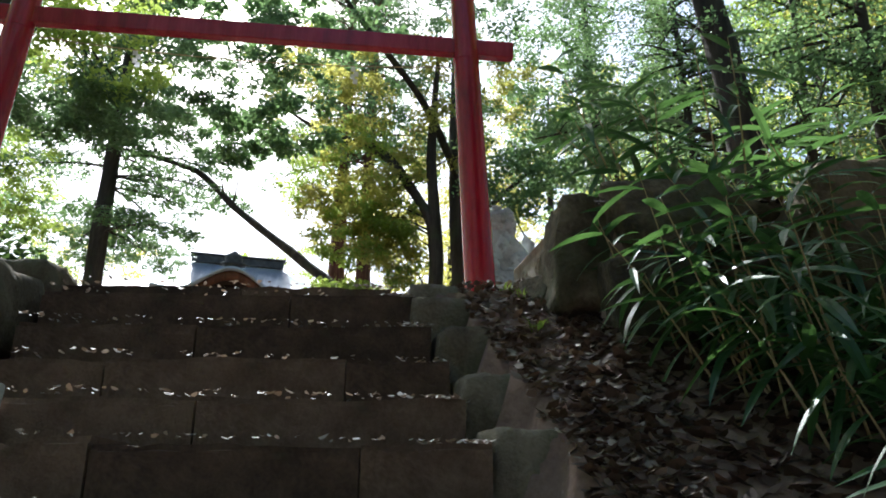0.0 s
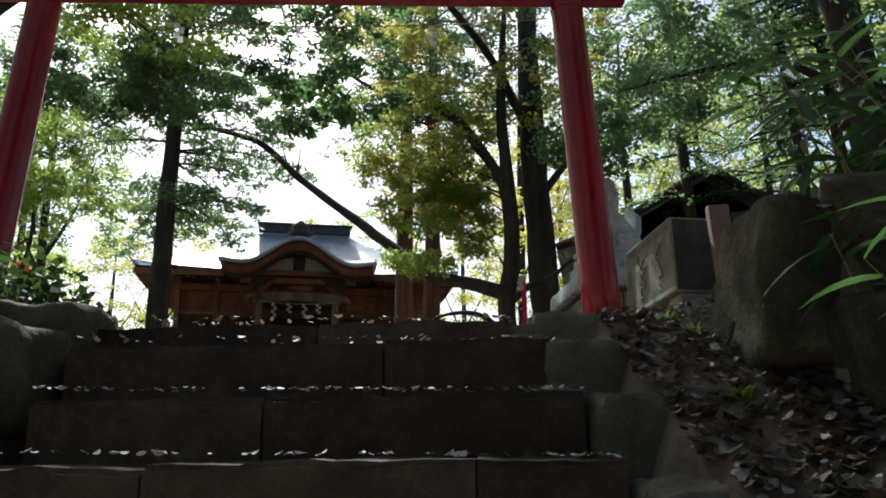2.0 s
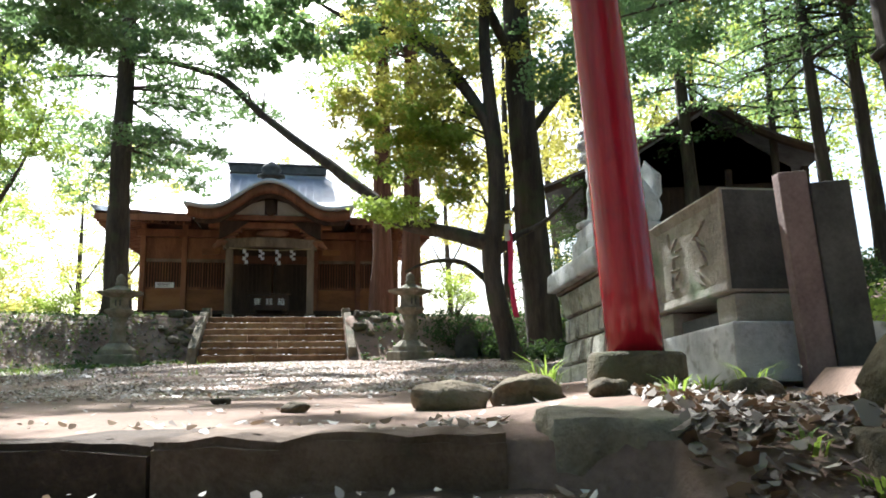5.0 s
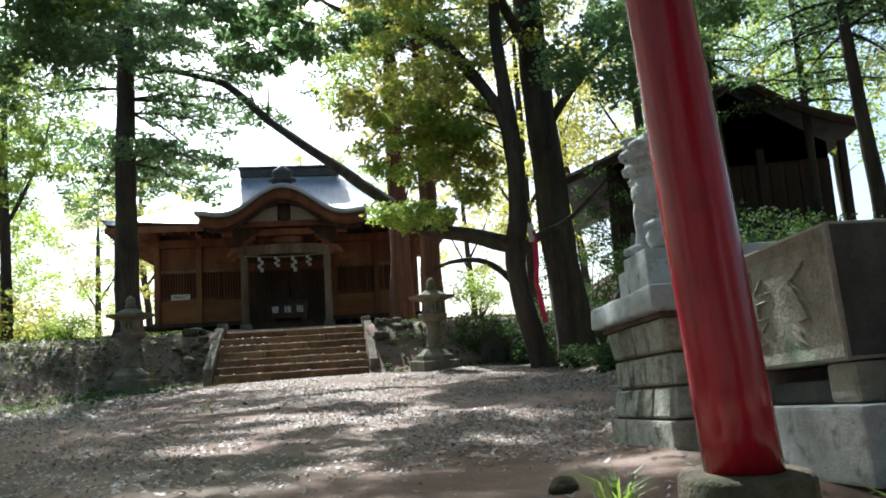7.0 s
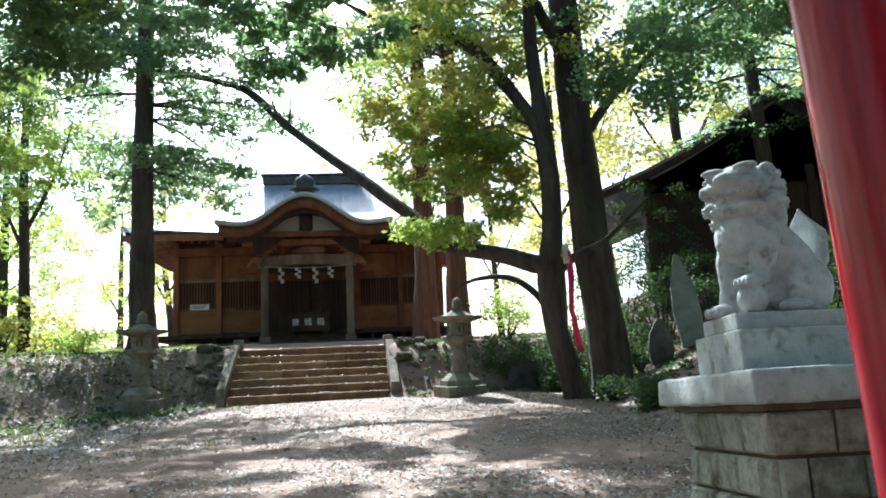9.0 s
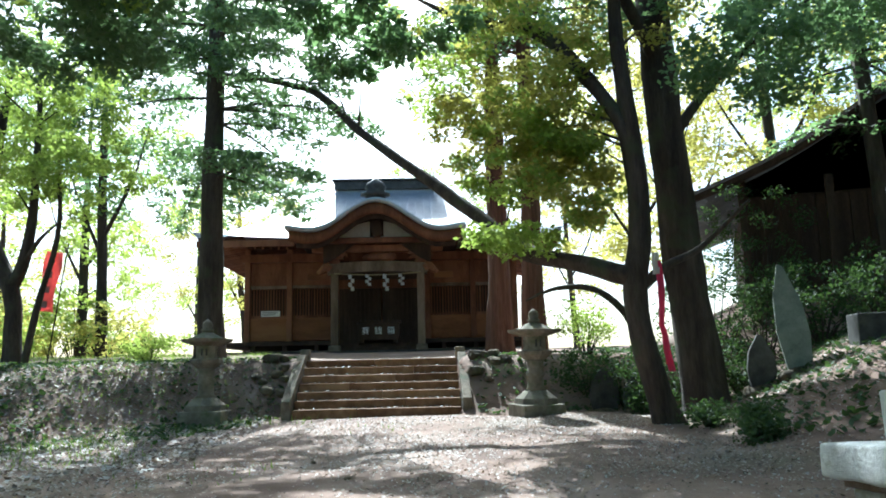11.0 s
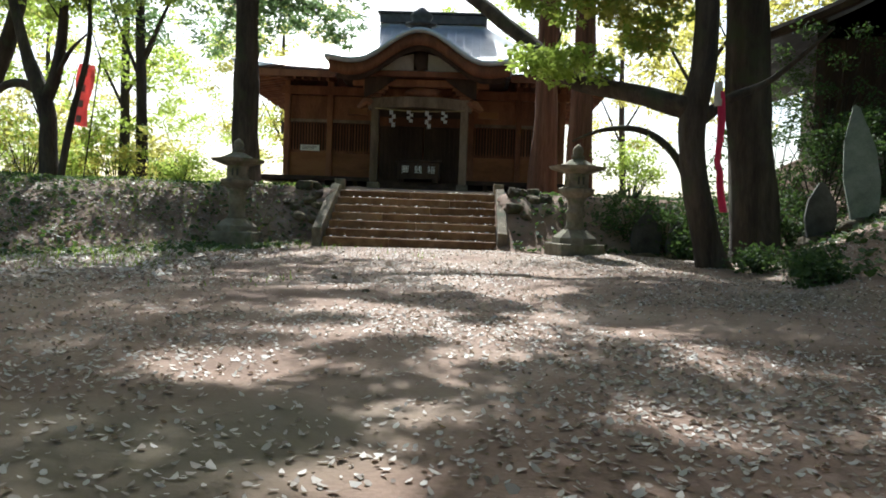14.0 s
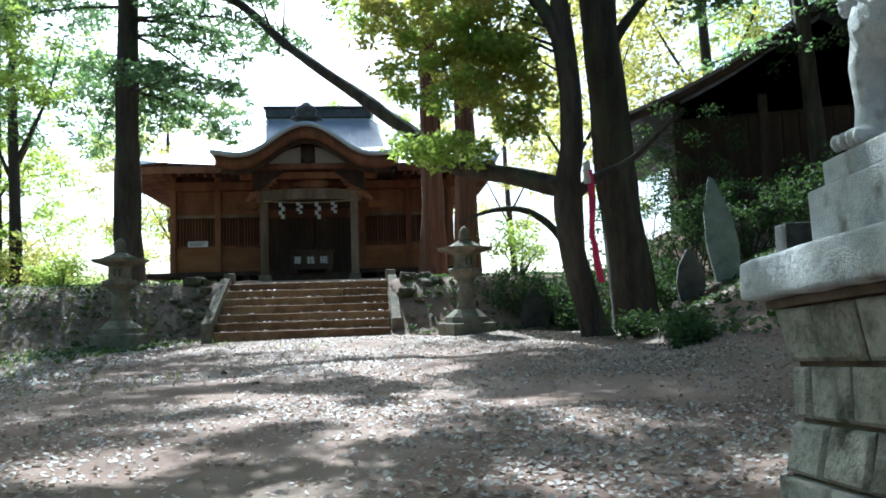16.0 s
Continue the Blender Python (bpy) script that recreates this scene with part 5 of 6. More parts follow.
# overhanging tree left of the gate, whose boughs shade the steps
tree("broad leafy tree beside the gate", [(-9.2, 9.4, 1.3, 0.42), (-9.1, 9.4, 2.6, 0.32), (-8.8, 9.6, 6.0, 0.27), (-8.4, 9.8, 10, 0.18), (-8.2, 9.9, 15, 0.05)],
     [[(-8.8, 9.6, 6.6, 0.14), (-7.4, 10.6, 8.6, 0.10), (-5.6, 11.6, 10.0, 0.05), (-4.2, 12.2, 10.6, 0.02)], [(-8.7, 9.6, 7.4, 0.12), (-8.6, 11.6, 8.4, 0.08), (-9.0, 14.4, 10.0, 0.05), (-8.8, 18, 12.2, 0.02)]],
     [(np.concatenate([crown_points(R, (-7.2, 10.6, 11.6), (4.6, 4.0, 2.4), 170), crown_points(R, (-4.6, 12.0, 10.9), (2.2, 2.0, 1.0), 40), crown_points(R, (-8.3, 13.0, 8.6), (1.6, 1.6, 1.0), 30)]), 0.48, 22000, 0.125, 0.30, M_green), (np.concatenate([crown_points(R, (-10.5, 15.5, 10.5), (3.2, 2.6, 1.8), 12), crown_points(R, (-8.5, 18.5, 12.5), (3.0, 2.4, 1.4), 13), crown_points(R, (-9.6, 14.0, 7.9), (2.3, 1.2, 0.8), 40), crown_points(R, (-6.6, 18.2, 11.4), (2.3, 1.5, 1.5), 17), crown_points(R, (-8.4, 18.4, 9.7), (1.9, 1.2, 0.9), 14)]), 0.40, 14500, 0.14, 0.22, M_deep)], M_bark, 47)
tree("tall broadleaf tree beyond the steps", [(-13.5, 4.0, -0.6, 0.4), (-13.4, 4.2, 3, 0.3), (-13, 5, 9, 0.2), (-12.8, 5, 16, 0.06)], [],
     [(crown_points(R, (-12.2, 6.0, 11), (4.5, 4.5, 3.6), 130), 0.85, 12000, 0.2, 0.32, M_green)], M_bark, 48)
tree("tall broadleaf tree above the boulder bank", [(6.5, 4.5, 0.6, 0.35), (6.3, 4.6, 3, 0.26), (5.8, 5, 8, 0.2), (5.6, 5, 14, 0.06)], [],
     [(crown_points(R, (4.6, 6.2, 10.0), (4.2, 3.6, 3.0), 130), 0.8, 11000, 0.19, 0.32, M_green)], M_bark, 49)

# added behind the start, out of view, so less sky light reaches the bank
tree("unseen dense tree added over the steps to cut sky light", [(4.6, -1.2, -1.2, 0.4), (4.5, -1.1, 1.5, 0.3), (4.2, -1.0, 5, 0.22), (4.0, -1.0, 11, 0.06)], [],
     [(crown_points(R, (3.6, -1.2, 6.6), (3.4, 3.2, 2.6), 150), 0.8, 15000, 0.22, 0.36, M_deep)], M_bark, 50)

# canopy over the gate: unseen, added to darken what stands below
tree("unseen evergreen added over the gate to block sky light", [(8.8, 5.6, 1.6, 0.36), (8.7, 5.6, 4.5, 0.28), (8.2, 5.8, 8.0, 0.22), (7.8, 6.0, 13.5, 0.06)],
     [[(8.2, 5.8, 8.2, 0.15), (5.2, 6.6, 11.2, 0.10), (1.6, 7.4, 12.4, 0.06), (-2.6, 8.0, 12.8, 0.02)]],
     [(crown_points(R, (-1.4, 7.8, 12.6), (4.4, 3.2, 1.3), 100), 0.7, 9000, 0.20, 0.34, M_deep)], M_bark, 53)

# woods round the clearing; the last five are unseen, added to block sky light
k = 0
for x, y, h, sp, m, z0 in ((-30, 36, 15, 5.5, M_green, 3.5), (-36, 30, 16, 6, M_green, 3), (-31, 52, 15, 6, M_yellow, 2.5), (-21, 64, 17, 6.5, M_green, 4), (-1, 52, 19, 6.5, M_yellow, 3), (12, 44, 18, 6, M_green, 4), (-10, 64, 20, 7, M_yellow, 4),
                           (16, 36, 18, 6, M_yellow, 3), (16, 27, 18, 6, M_green, 3), (14, 20, 17, 5, M_yellow, 3), (18, 12, 16, 6, M_green, 3), (12, 8, 15, 5, M_blue, 3), (-34, 20, 15, 6, M_green, 3), (-33, 10, 15, 6, M_green, 3),
                           (-20, 14, 16, 4.6, M_blue, 7.5), (-3.4, 40, 17, 4.5, M_yellow, 4), (12, 27, 17, 4.5, M_green, 5), (-44, 44, 14, 7, M_yellow, 2), (-38, 56, 14, 8, M_green, 2), (22, 36, 18, 7, M_green, 3),
                           (2.5, 39, 18, 5, M_yellow, 3), (7, 41, 19, 5.5, M_green, 4), (-26, 33, 18, 4.6, M_blue, 7), (-24, -10, 16, 7, M_green, 3), (8, -12, 16, 7, M_green, 3), (-8, -16, 16, 7, M_green, 3), (16, -2, 16, 6, M_green, 3), (-20, 2, 16, 6, M_green, 4), (4.5, -5, 14, 5, M_blue, 3), (-5.5, -6, 15, 5.5, M_blue, 3.5), (9.5, 1, 14, 5, M_blue, 2), (-9, -2, 14, 4.5, M_blue, 4), (0, -9, 15, 5, M_blue, 3)):
    zb = gz(x, y)
    rng = np.random.default_rng(200 + k)
    c = crown_points(rng, (x, y, zb + (z0 + h) / 2), (sp, sp, (h - z0) / 2 + 0.8), 130, 0.45)
    bend = rng.normal() * 0.5
    tree("leafy woodland tree behind the clearing", [(x, y, zb - 0.2, 0.36), (x + 0.1, y, zb + 1.2, 0.26), (x + bend, y, zb + h * 0.5, 0.18), (x + bend, y, zb + h * 0.92, 0.04)],
         [[(x + bend * 0.5, y, zb + h * 0.3, 0.10), (x + bend * 0.5 + 1.6, y, zb + h * 0.45, 0.06), (x + bend + 2.6, y, zb + h * 0.6, 0.02)], [(x + bend * 0.5, y, zb + h * 0.26, 0.09), (x + bend * 0.5 - 1.5, y, zb + h * 0.42, 0.05), (x + bend - 2.4, y, zb + h * 0.55, 0.02)]],
         [(c, 0.85, 9000 if y > 12 else 6500, 0.22 if y > 12 else 0.32, 0.28, m)], M_bark, 300 + k, 8, "tree", 24)
    k += 1


# ---- shrubs and undergrowth ----
def shrub(x, y, w, h, n, size, mat, seed, label, slim=0.3):
    rng = np.random.default_rng(seed)
    zb = gz(x, y)
    e = empty("shrub", pose(x, y, zb), label, "shrub")
    pts = crown_points(rng, (0, 0, h * 0.55), (w, w, h * 0.5), 40, 0.4)
    ob = new("foliage", quads_mesh("foliage", leaves(rng, pts, 0.32 * max(1, w * 0.7), n, size, 0.2, slim, 0.7), mat))
    ob.parent = e
    tagged(ob, kind="stuff")
    bm = bmesh.new()
    for q in pts[:14]:
        add_tube(bm, [(0.1 * q[0], 0.1 * q[1], -0.1), (0.5 * q[0], 0.5 * q[1], q[2] * 0.6), tuple(q)], [0.025, 0.015, 0.005], 5)
    tagged(part("stem_growth", bm, M_bark, e), kind="stuff")


rs = random.Random(5)
for k in range(22):
    a = k / 22
    shrub(-25 - 20 * rs.random(), 27 + 14 * rs.random(), 1.2 + rs.random(), 1.6 + 2.2 * rs.random(), 1500, 0.16, rs.choice((M_green, M_yellow, M_green)), 400 + k, "bright green shrub at the edge of the clearing")
for k, (x, y, w, h, m) in enumerate(((-3.9, 26.2, 0.8, 1.2, M_moss), (-2.9, 26.0, 0.9, 1.3, M_moss), (-0.3, 25.2, 0.8, 1.2, M_moss), (2.6, 18.5, 0.8, 1.3, M_moss), (-0.2, 20.6, 0.3, 0.3, M_moss),
                                    (3.9, 16.8, 1.0, 1.1, M_moss), (4.8, 14, 1.1, 1.2, M_green), (3.8, 12.2, 0.9, 0.9, M_green), (-4.1, 27.6, 1.0, 1.6, M_green), (6, 11, 1.3, 1.6, M_green), (3.2, 14.6, 0.7, 0.8, M_moss), (-1.0, 21.6, 0.35, 0.35, M_moss), (-0.2, 18.9, 0.3, 0.3, M_moss),
                                    (-16.2, 24.4, 0.8, 0.8, M_green), (0.4, 26.5, 1.3, 2.6, M_moss), (-0.7, 27.5, 1.5, 3.4, M_moss), (0.6, 28.4, 1.6, 3.8, M_moss), (1.6, 25.6, 1.2, 1.8, M_moss), (2.8, 24.4, 1.2, 1.6, M_moss), (-1.9, 26.8, 1.0, 1.5, M_moss), (3.6, 22.0, 1.2, 1.4, M_moss), (4.6, 19.5, 1.3, 1.3, M_moss), (3.2, 26.0, 1.3, 2.2, M_moss), (-2.2, 24.9, 0.6, 0.7, M_moss), (-3.9, 5.4, 0.5, 0.5, M_moss), (-3.6, 4.2, 0.5, 0.7, M_moss), (-4.2, 3.2, 0.7, 1.0, M_moss))):
    shrub(x, y, w, h, int(1600 * w + 500), 0.085, m, 500 + k, "low leafy undergrowth under the trees" if m is M_moss else "fresh green shrub under the trees")
# arched bare limb behind the terrace
single("arched_branch", limb([(-2.6, 28.4, 3.0, 0.10), (-3.0, 28.4, 4.4, 0.10), (-3.9, 28.5, 5.2, 0.09), (-5.0, 28.6, 5.3, 0.07), (-6.0, 28.8, 5.0, 0.03)], 8), M_bark, pose(0, 0, 0), "dark arched bare branch over the bank", "branch", smooth=True)


# ---- cloths ----
def cloth(pts, w, t=0.006):
    """A hanging strip along pts (x, y, z), waving a little."""
    bm = bmesh.new()
    prev = None
    for k, p in enumerate(pts):
        r = [bm.verts.new((p[0] + s * w * (0.5 + 0.05 * math.sin(k * 0.7)), p[1] + 0.03 * s * math.sin(k * 0.8), p[2])) for s in (-1, 0, 1)]
        r[1].co.y -= 0.02
        if prev:
            for j in range(2):
                bm.faces.new((prev[j], prev[j + 1], r[j + 1], r[j]))
        prev = r
    bmesh.ops.solidify(bm, geom=bm.faces, thickness=t)
    return bm


single("red_ribbon", cloth([(-1.72 + 0.03 * math.sin(k * 0.5) + (0.004 * k * k if k > 7 else 0) * 0.25, 21.3, 4.96 - 0.178 * k) for k in range(13)], 0.12), M_ribbon, pose(0, 0, 0), "bright pink-red cloth strip hanging from a tree", "ribbon", smooth=True)
single("knotted_streamer", cloth([(-1.76, 21.28, 5.12 - 0.085 * k) for k in range(6)], 0.13), M_white, pose(0, 0, 0), "pale cloth streamer tied above the red strip", "ribbon")
ban = empty("hanging_banner", pose(-19.3, 23.8, 6.75, 0, 9, 0), "faded red banner hanging among the trees", "banner")
part("cloth", cloth([(0, 0, -0.2 * k) for k in range(10)], 0.62), M_banner, ban, "", True)
for k in range(4):
    part("faded_mark", box(-0.10, 0.10, -0.05, -0.045, -0.35 - 0.45 * k, -0.15 - 0.45 * k), M_slab, ban, "faded illegible marks")
part("pole", tube([(0.36, 0.1, 0.3), (0.36, 0.1, -3.6)], [0.02, 0.02], 6), M_bark, ban)

# ---- bamboo grass on the bank ----
def sasa_leaf(L, w):
    bm = bmesh.new()
    prev = None
    for k in range(6):
        t = k / 5
        wd = w * math.sin(math.pi * min(1, 0.12 + 0.88 * t)) ** 0.8 if k < 5 else 0.001
        c = Vector((L * t, 0, -0.35 * L * t * t))
        r = [bm.verts.new(c + Vector((0, -wd, 0.25 * wd))), bm.verts.new(c), bm.verts.new(c + Vector((0, wd, 0.25 * wd)))]
        if prev:
            for j in range(2):
                bm.faces.new((prev[j], prev[j + 1], r[j + 1], r[j]))
        prev = r
    return bm


def sasa(seed, h):
    rg = random.Random(seed)
    e = empty("bamboo_grass", pose(0, 0, 0), "bamboo grass with long drooping green blades", "bamboo grass", "bamboo grass on the bank")
    cur = [(0.10 * t * t * h, 0, h * t - 0.06) for t in (0, 0.25, 0.5, 0.75, 1.0)]
    part("culm", tube(cur, [0.006, 0.006, 0.005, 0.004, 0.002], 5), M_rope, e)
    for k in range(11):
        t = 0.28 + 0.72 * k / 10
        o = part("blade", sasa_leaf(rg.uniform(0.24, 0.44), rg.uniform(0.014, 0.026)), M_sasa, e)
        o.matrix_basis = Matrix.Translation((0.10 * t * t * h, 0, h * t - 0.06)) @ pose(0, 0, 0, rg.uniform(-25, 25), rg.uniform(-35, 25), rg.uniform(0, 360))
    return e


protos = [sasa(3, 0.5), sasa(5, 0.72), sasa(9, 0.95)]
rg = random.Random(12)
spots_ = []
while len(spots_) < 84:
    x = rg.uniform(0.95, 2.9)
    y = rg.uniform(2.3, 4.9)
    if y < 4.0 and x < 1.0 + 0.4 * (4.0 - y):
        continue
    spots_.append((x, y))
spots_ += [(1.15 + 1.1 * rg.random(), 2.8 + 1.2 * rg.random()) for _ in range(14)]
for k, (x, y) in enumerate(spots_):
    p = protos[k % 3]
    zg = gz(x, y) + (0.15 if 3.9 < y < 4.6 else 0)
    m = pose(x, y, zg, rg.uniform(-16, 16), rg.uniform(0, 34), rg.uniform(-50, 50) + 190)
    if k < 3:
        p.matrix_basis = m
    else:
        copy_thing(p, m)


def grass_tuft(x, y, n, h, seed, label, mat=None):
    rng = np.random.default_rng(seed)
    a = rng.uniform(0, 2 * math.pi, n)
    r0 = 0.05 * rng.random(n)
    L = h * rng.uniform(0.5, 1.2, n)
    d = np.stack([np.cos(a), np.sin(a), 0 * a], 1)
    s = np.stack([-np.sin(a), np.cos(a), 0 * a], 1) * 0.006
    b = d * r0[:, None]
    up = np.array([0, 0, 1.0])
    m1 = b + d * (0.25 * L)[:, None] + up * (0.65 * L)[:, None]
    tip = b + d * (0.75 * L)[:, None] + up * (0.85 * L)[:, None]
    P = np.concatenate([np.stack([b - s, b + s, m1 + s, m1 - s], 1), np.stack([m1 - s, m1 + s, tip + 0.1 * s, tip - 0.1 * s], 1)])
    ob = new("grass_tuft", quads_mesh("grass_tuft", P, mat or M_grass))
    ob.matrix_world = pose(x, y, gz(x, y) - 0.01)
    tagged(ob, label, "grass", "grass tufts", "stuff")


grass_tuft(-0.42, 7.25, 46, 0.26, 1, "fresh green grass tuft beside a stone")
grass_tuft(0.30, 6.35, 30, 0.15, 2, "small green grass tuft on the bank")
grass_tuft(0.12, 5.9, 22, 0.12, 3, "small green grass tuft on the bank")
grass_tuft(0.62, 6.9, 30, 0.2, 4, "small green grass tuft by the basin")
grass_tuft(0.42, 4.75, 18, 0.07, 6, "small green plant among dry leaves")
grass_tuft(0.5, 4.2, 20, 0.08, 7, "small green plant among dry leaves")
grass_tuft(0.30, 4.9, 16, 0.07, 8, "small green plant among dry leaves")
# thin grass on the left of the clearing
rng = np.random.default_rng(77)
n = 9000
gx2 = rng.uniform(-24, -7, n)
gy2 = rng.uniform(13, 24.5, n)
keep = (np.sin(gx2 * 0.9) + np.sin(gy2 * 1.1 + gx2 * 0.4) + rng.normal(size=n) * 0.5 - 0.06 * (gx2 + 12)) > 0.7
gx2, gy2 = gx2[keep], gy2[keep]
n = len(gx2)
b = np.stack([gx2, gy2, ground_height(gx2, gy2)], 1)
a = rng.uniform(0, 2 * math.pi, n)
d = np.stack([np.cos(a), np.sin(a), 0 * a], 1)
s = np.stack([-np.sin(a), np.cos(a), 0 * a], 1) * 0.010
h = rng.uniform(0.05, 0.14, n)[:, None]
P = np.stack([b - s, b + s, b + d * h * 0.6 + np.array([0, 0, 1.0]) * h + s * 0.2, b + d * h * 0.6 + np.array([0, 0, 1.0]) * h - s * 0.2], 1)
tagged(new("thin_grass", quads_mesh("thin_grass", P, M_grass)), "thin green grass over the earth", "grass", kind="stuff")


# longer grass over the left mound
n = 20000
gx2, gy2 = rng.uniform(-34, -12.5, n), rng.uniform(17.5, 31, n)
u = (gx2 - SHR[0]) * _c + (gy2 - SHR[1]) * _s
v = -(gx2 - SHR[0]) * _s + (gy2 - SHR[1]) * _c
keep = (u < -4.0) & (v > -5.5 + 2.0 * rng.random(n)) & (np.sin(gx2 * 1.3 + gy2 * 0.7) + rng.normal(size=n) * 0.8 > -0.5)
gx2, gy2 = gx2[keep], gy2[keep]
n = len(gx2)
b = np.stack([gx2, gy2, ground_height(gx2, gy2) - 0.01], 1)
a = rng.uniform(0, 2 * math.pi, n)
d = np.stack([np.cos(a), np.sin(a), 0 * a], 1)
s = np.stack([-np.sin(a), np.cos(a), 0 * a], 1) * 0.012
h = rng.uniform(0.05, 0.17, n)[:, None]
P = np.stack([b - s, b + s, b + d * h * 0.7 + np.array([0, 0, 0.8]) * h + s * 0.2, b + d * h * 0.7 + np.array([0, 0, 0.8]) * h - s * 0.2], 1)
tagged(new("mound_grass", quads_mesh("mound_grass", P, M_grass)), "thin short green grass over the low mound", "grass", kind="stuff")


# ---- dry leaves ----
def litter(name, x, y, z, size, seed, label, mat=None, lift=0.5):
    rng = np.random.default_rng(seed)
    n = len(x)
    c = np.stack([x, y, z], 1)
    a = rng.uniform(0, 2 * math.pi, n)
    tilt = rng.normal(size=n) * lift
    d = np.stack([np.cos(a), np.sin(a), 0.6 * np.sin(tilt)], 1)
    s = np.stack([-np.sin(a), np.cos(a), 0.6 * rng.normal(size=n) * lift], 1)
    L = (size * rng.uniform(0.5, 1.4, n))[:, None]
    W = L * rng.uniform(0.18, 0.34, n)[:, None]
    up = np.array([0, 0, 1.0]) * L * rng.uniform(0, 0.25, n)[:, None]
    P = np.stack([c - d * L * 0.5 + up, c - d * L * 0.18 + s * W, c + d * L * 0.2 + s * W * 0.9, c + d * L * 0.5 + up, c + d * L * 0.2 - s * W * 0.9 + up * 0.5, c - d * L * 0.18 - s * W + up * 0.5], 1)
    tagged(new(name, quads_mesh(name, P, mat or M_litter)), label, "leaves", kind="stuff")


rng = np.random.default_rng(5)
n = 105000
x = np.concatenate([rng.uniform(-24, 3, n), rng.normal(-1.8, 2.2, 16000), rng.uniform(-8, 2, 12000)])
y = np.concatenate([5.0 + 19 * rng.random(n) ** 0.8, rng.uniform(7.5, 14, 16000), rng.uniform(16, 24, 12000)])
dens = 0.5 + 0.5 * np.sin(x * 1.3 + 0.5 * np.sin(y)) * np.sin(y * 0.9 + 1.0) + 0.35 * rng.normal(size=len(x))
u = (x - SHR[0]) * _c + (y - SHR[1]) * _s
v = -(x - SHR[0]) * _s + (y - SHR[1]) * _c
keep = (dens > 0.42) & ~((np.abs(u) < 2.4) & (v > -0.1)) & (y > 5.1) & (rng.random(len(x)) < np.clip(0.25 + 0.75 * (y - 8.6) / 2.6 - 0.12 * (x + 2.5), 0.12, 1.0))
x, y = x[keep], y[keep]
litter("leaf_litter", x, y, ground_height(x, y) + 0.008, 0.043, 6, "dry grey-brown leaves scattered over the clearing")
n = 26000
x, y = rng.uniform(-27, -9, n), rng.uniform(13.5, 27, n)
u = (x - SHR[0]) * _c + (y - SHR[1]) * _s
v = -(x - SHR[0]) * _s + (y - SHR[1]) * _c
keep = (u < -2.6) & (v < 3.6)
x, y = x[keep], y[keep]
litter("mound_leaves", x, y, ground_height(x, y) + 0.012, 0.085, 14, "dry brown leaves strewn over the low mound")
n = 5600
x = rng.uniform(0.0, 1.0, n)
y = rng.uniform(2.2, 6.6, n)
xr2 = np.interp(y, [0.46, 4.97], [1.0, -0.45]) + 0.40
keep = (x > xr2) & ((x < 0.80) | (y < 4.1)) & (rng.random(n) < 0.8)
x, y = x[keep], y[keep]
# litter colours again, darker: the bank's shade is put into them
M_bankleaf = leaf_material("shaded_dry_leaf", [(0.05, 0.032, 0.022), (0.09, 0.062, 0.045), (0.14, 0.10, 0.075), (0.30, 0.26, 0.22), (0.07, 0.045, 0.03)], (0.30, 0.16, 0.07), 0.12, 0.6)
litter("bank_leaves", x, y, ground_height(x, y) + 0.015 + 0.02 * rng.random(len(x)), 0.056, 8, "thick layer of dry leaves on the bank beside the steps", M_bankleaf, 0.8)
n = 6000
x, y = rng.uniform(0.62, 3.2, n), rng.uniform(0.8, 4.3, n)
# debris leaves toned almost black, shade under the grass included in the colour
M_debris = leaf_material("shade_toned_leaf", [(0.03, 0.018, 0.012), (0.07, 0.042, 0.03), (0.12, 0.08, 0.06)], (0.12, 0.07, 0.04), 0.1, 0.8)
litter("bank_debris", x, y, ground_height(x, y) + 0.015, 0.075, 9, "dark dry leaves under the bamboo grass", M_debris, 0.7)
X, Y, Z = [], [], []
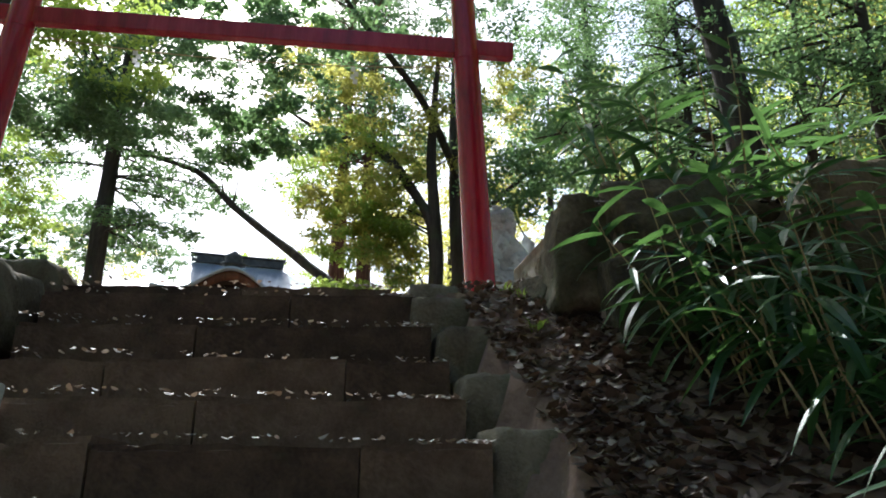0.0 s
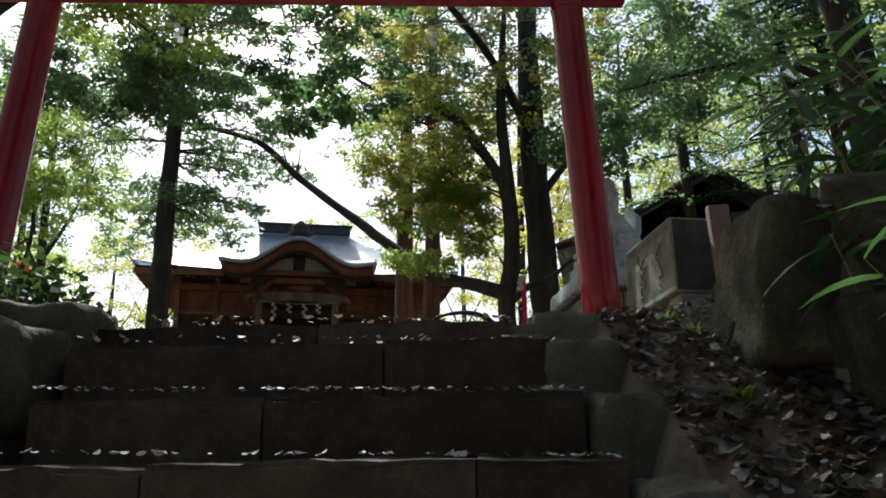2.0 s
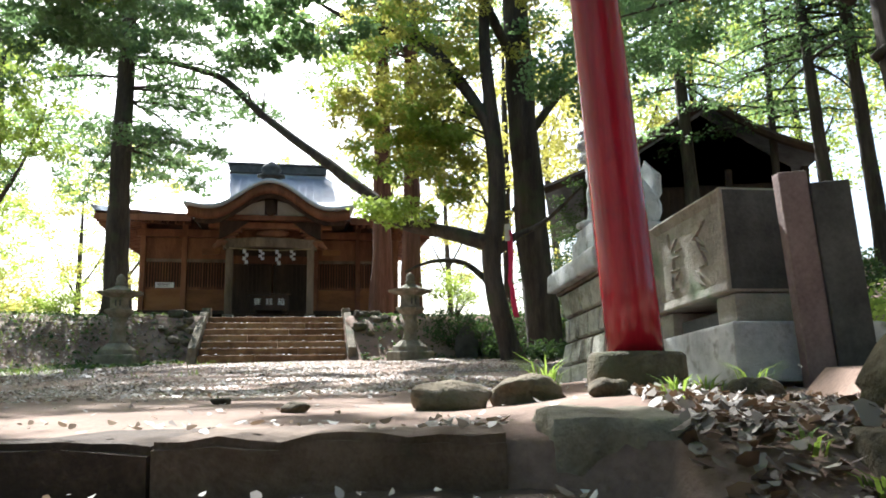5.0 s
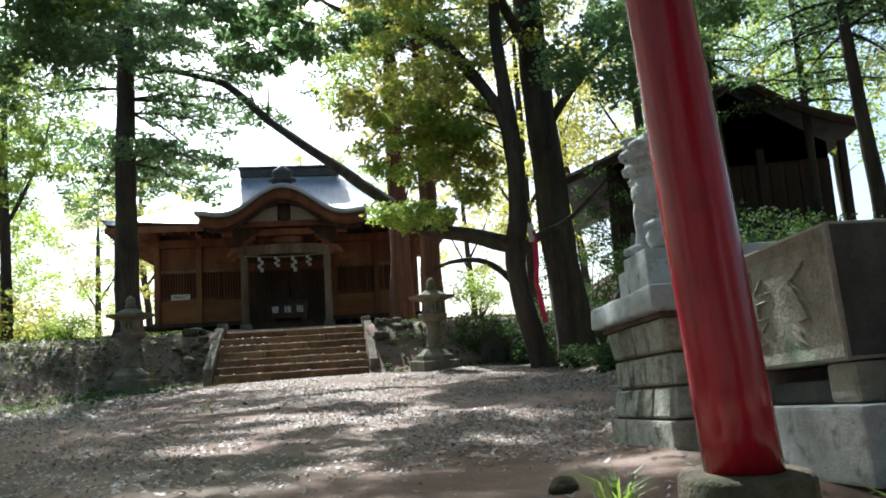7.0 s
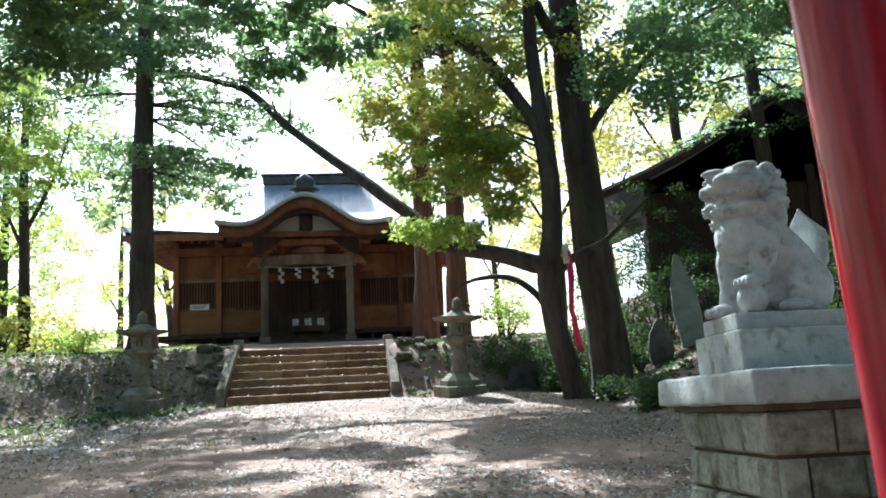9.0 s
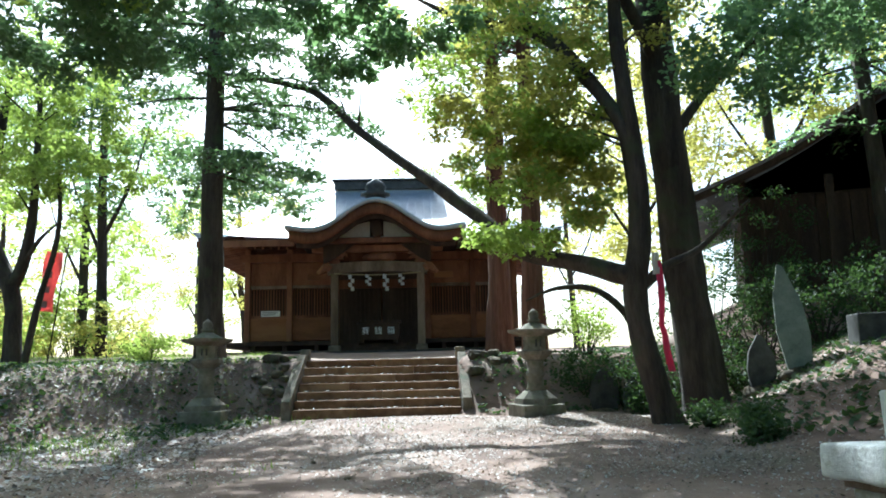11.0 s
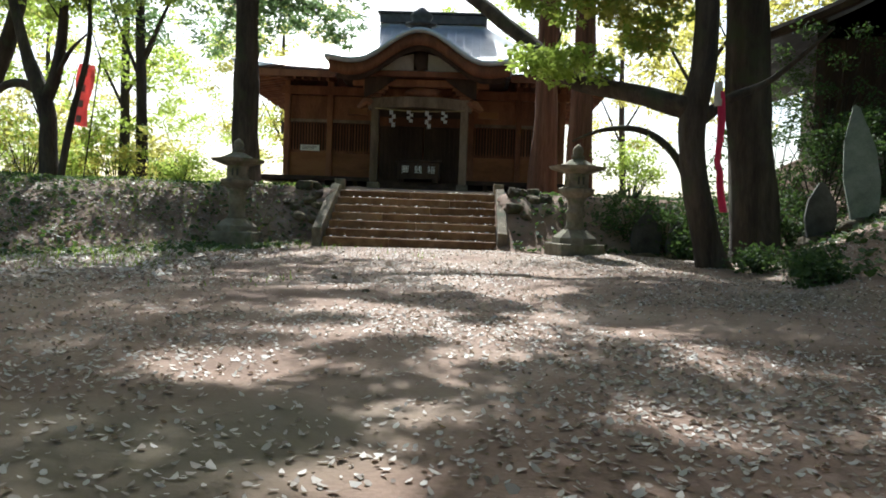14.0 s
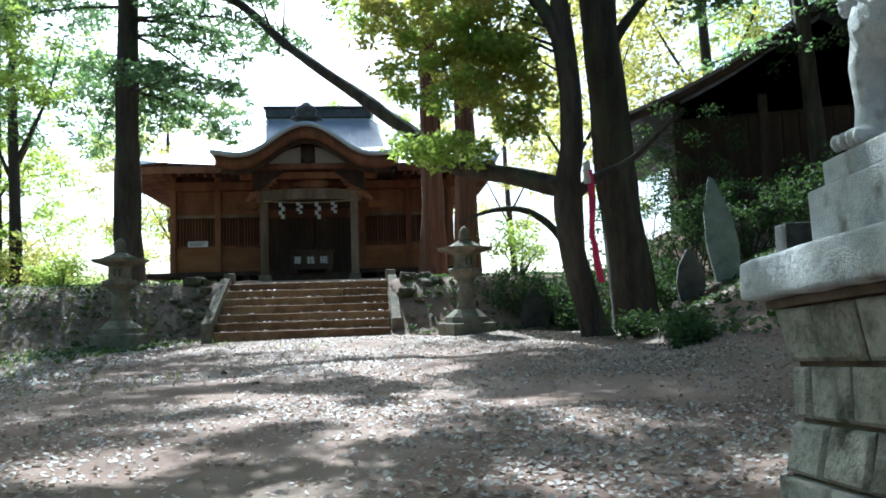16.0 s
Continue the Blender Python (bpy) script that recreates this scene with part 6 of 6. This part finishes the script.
for (z, xl, yl, xr, yr), cnt in zip(STEPS, (120, 80, 150, 90, 150, 120, 100, 80, 60, 60, 60, 60, 60)):
    f = rng.random(cnt)
    f = np.where(rng.random(cnt) < 0.35, 1 - 0.12 * rng.random(cnt), f)
    o = 0.004 + 0.30 * rng.random(cnt) ** 1.6
    X.append(xl + (xr - xl) * f), Y.append(yl + (yr - yl) * f + o), Z.append(np.full(cnt, z + 0.016))
litter("step_leaves", np.concatenate(X), np.concatenate(Y), np.concatenate(Z), 0.036, 10, "dry leaves lying on the step edges")
u = rng.uniform(-2.05, 2.05, 420)
k_ = rng.integers(0, 7, 420)
v = k_ * RUN + 0.03 + 0.3 * rng.random(420)
litter("stair_leaves", SHR[0] + u * _c - v * _s, SHR[1] + u * _s + v * _c, 1.85 + RISE * (k_ + 1) + 0.02, 0.06, 11, "dry leaves lying on the hall stairs")

# low plants over the banks
rng = np.random.default_rng(91)
n = 60000
x, y = rng.uniform(-30, 8, n), rng.uniform(12, 32, n)
u = (x - SHR[0]) * _c + (y - SHR[1]) * _s
v = -(x - SHR[0]) * _s + (y - SHR[1]) * _c
keep = (np.abs(u) > 2.5) & (((v > -0.4) & (v < 4) & ((u > 0) | (rng.random(n) < 0.55))) | (u > 6.8) & (v > -9)) & (rng.random(n) < 0.8) & ~((v > 4) & (np.abs(u) < 6))
x, y = x[keep], y[keep]
n = 9000
xa, ya = rng.uniform(-28, -11, n), rng.uniform(15.5, 27, n)
ua = (xa - SHR[0]) * _c + (ya - SHR[1]) * _s
va = -(xa - SHR[0]) * _s + (ya - SHR[1]) * _c
keep = (ua < -2.8) & (va > -5) & (va < 3.6) & (np.sin(xa * 1.1 + ya) + np.sin(ya * 0.7 - xa * 0.5) + 0.6 * rng.normal(size=n) > 0.1)
xa, ya = xa[keep], ya[keep]
litter("mound_plants", xa, ya, ground_height(xa, ya) + 0.05, 0.13, 93, "low dark green plants on the mound", M_moss, 0.9)
litter("bank_plants", x, y, ground_height(x, y) + 0.05, 0.12, 92, "low green plants and ivy on the earth banks", M_moss, 0.9)
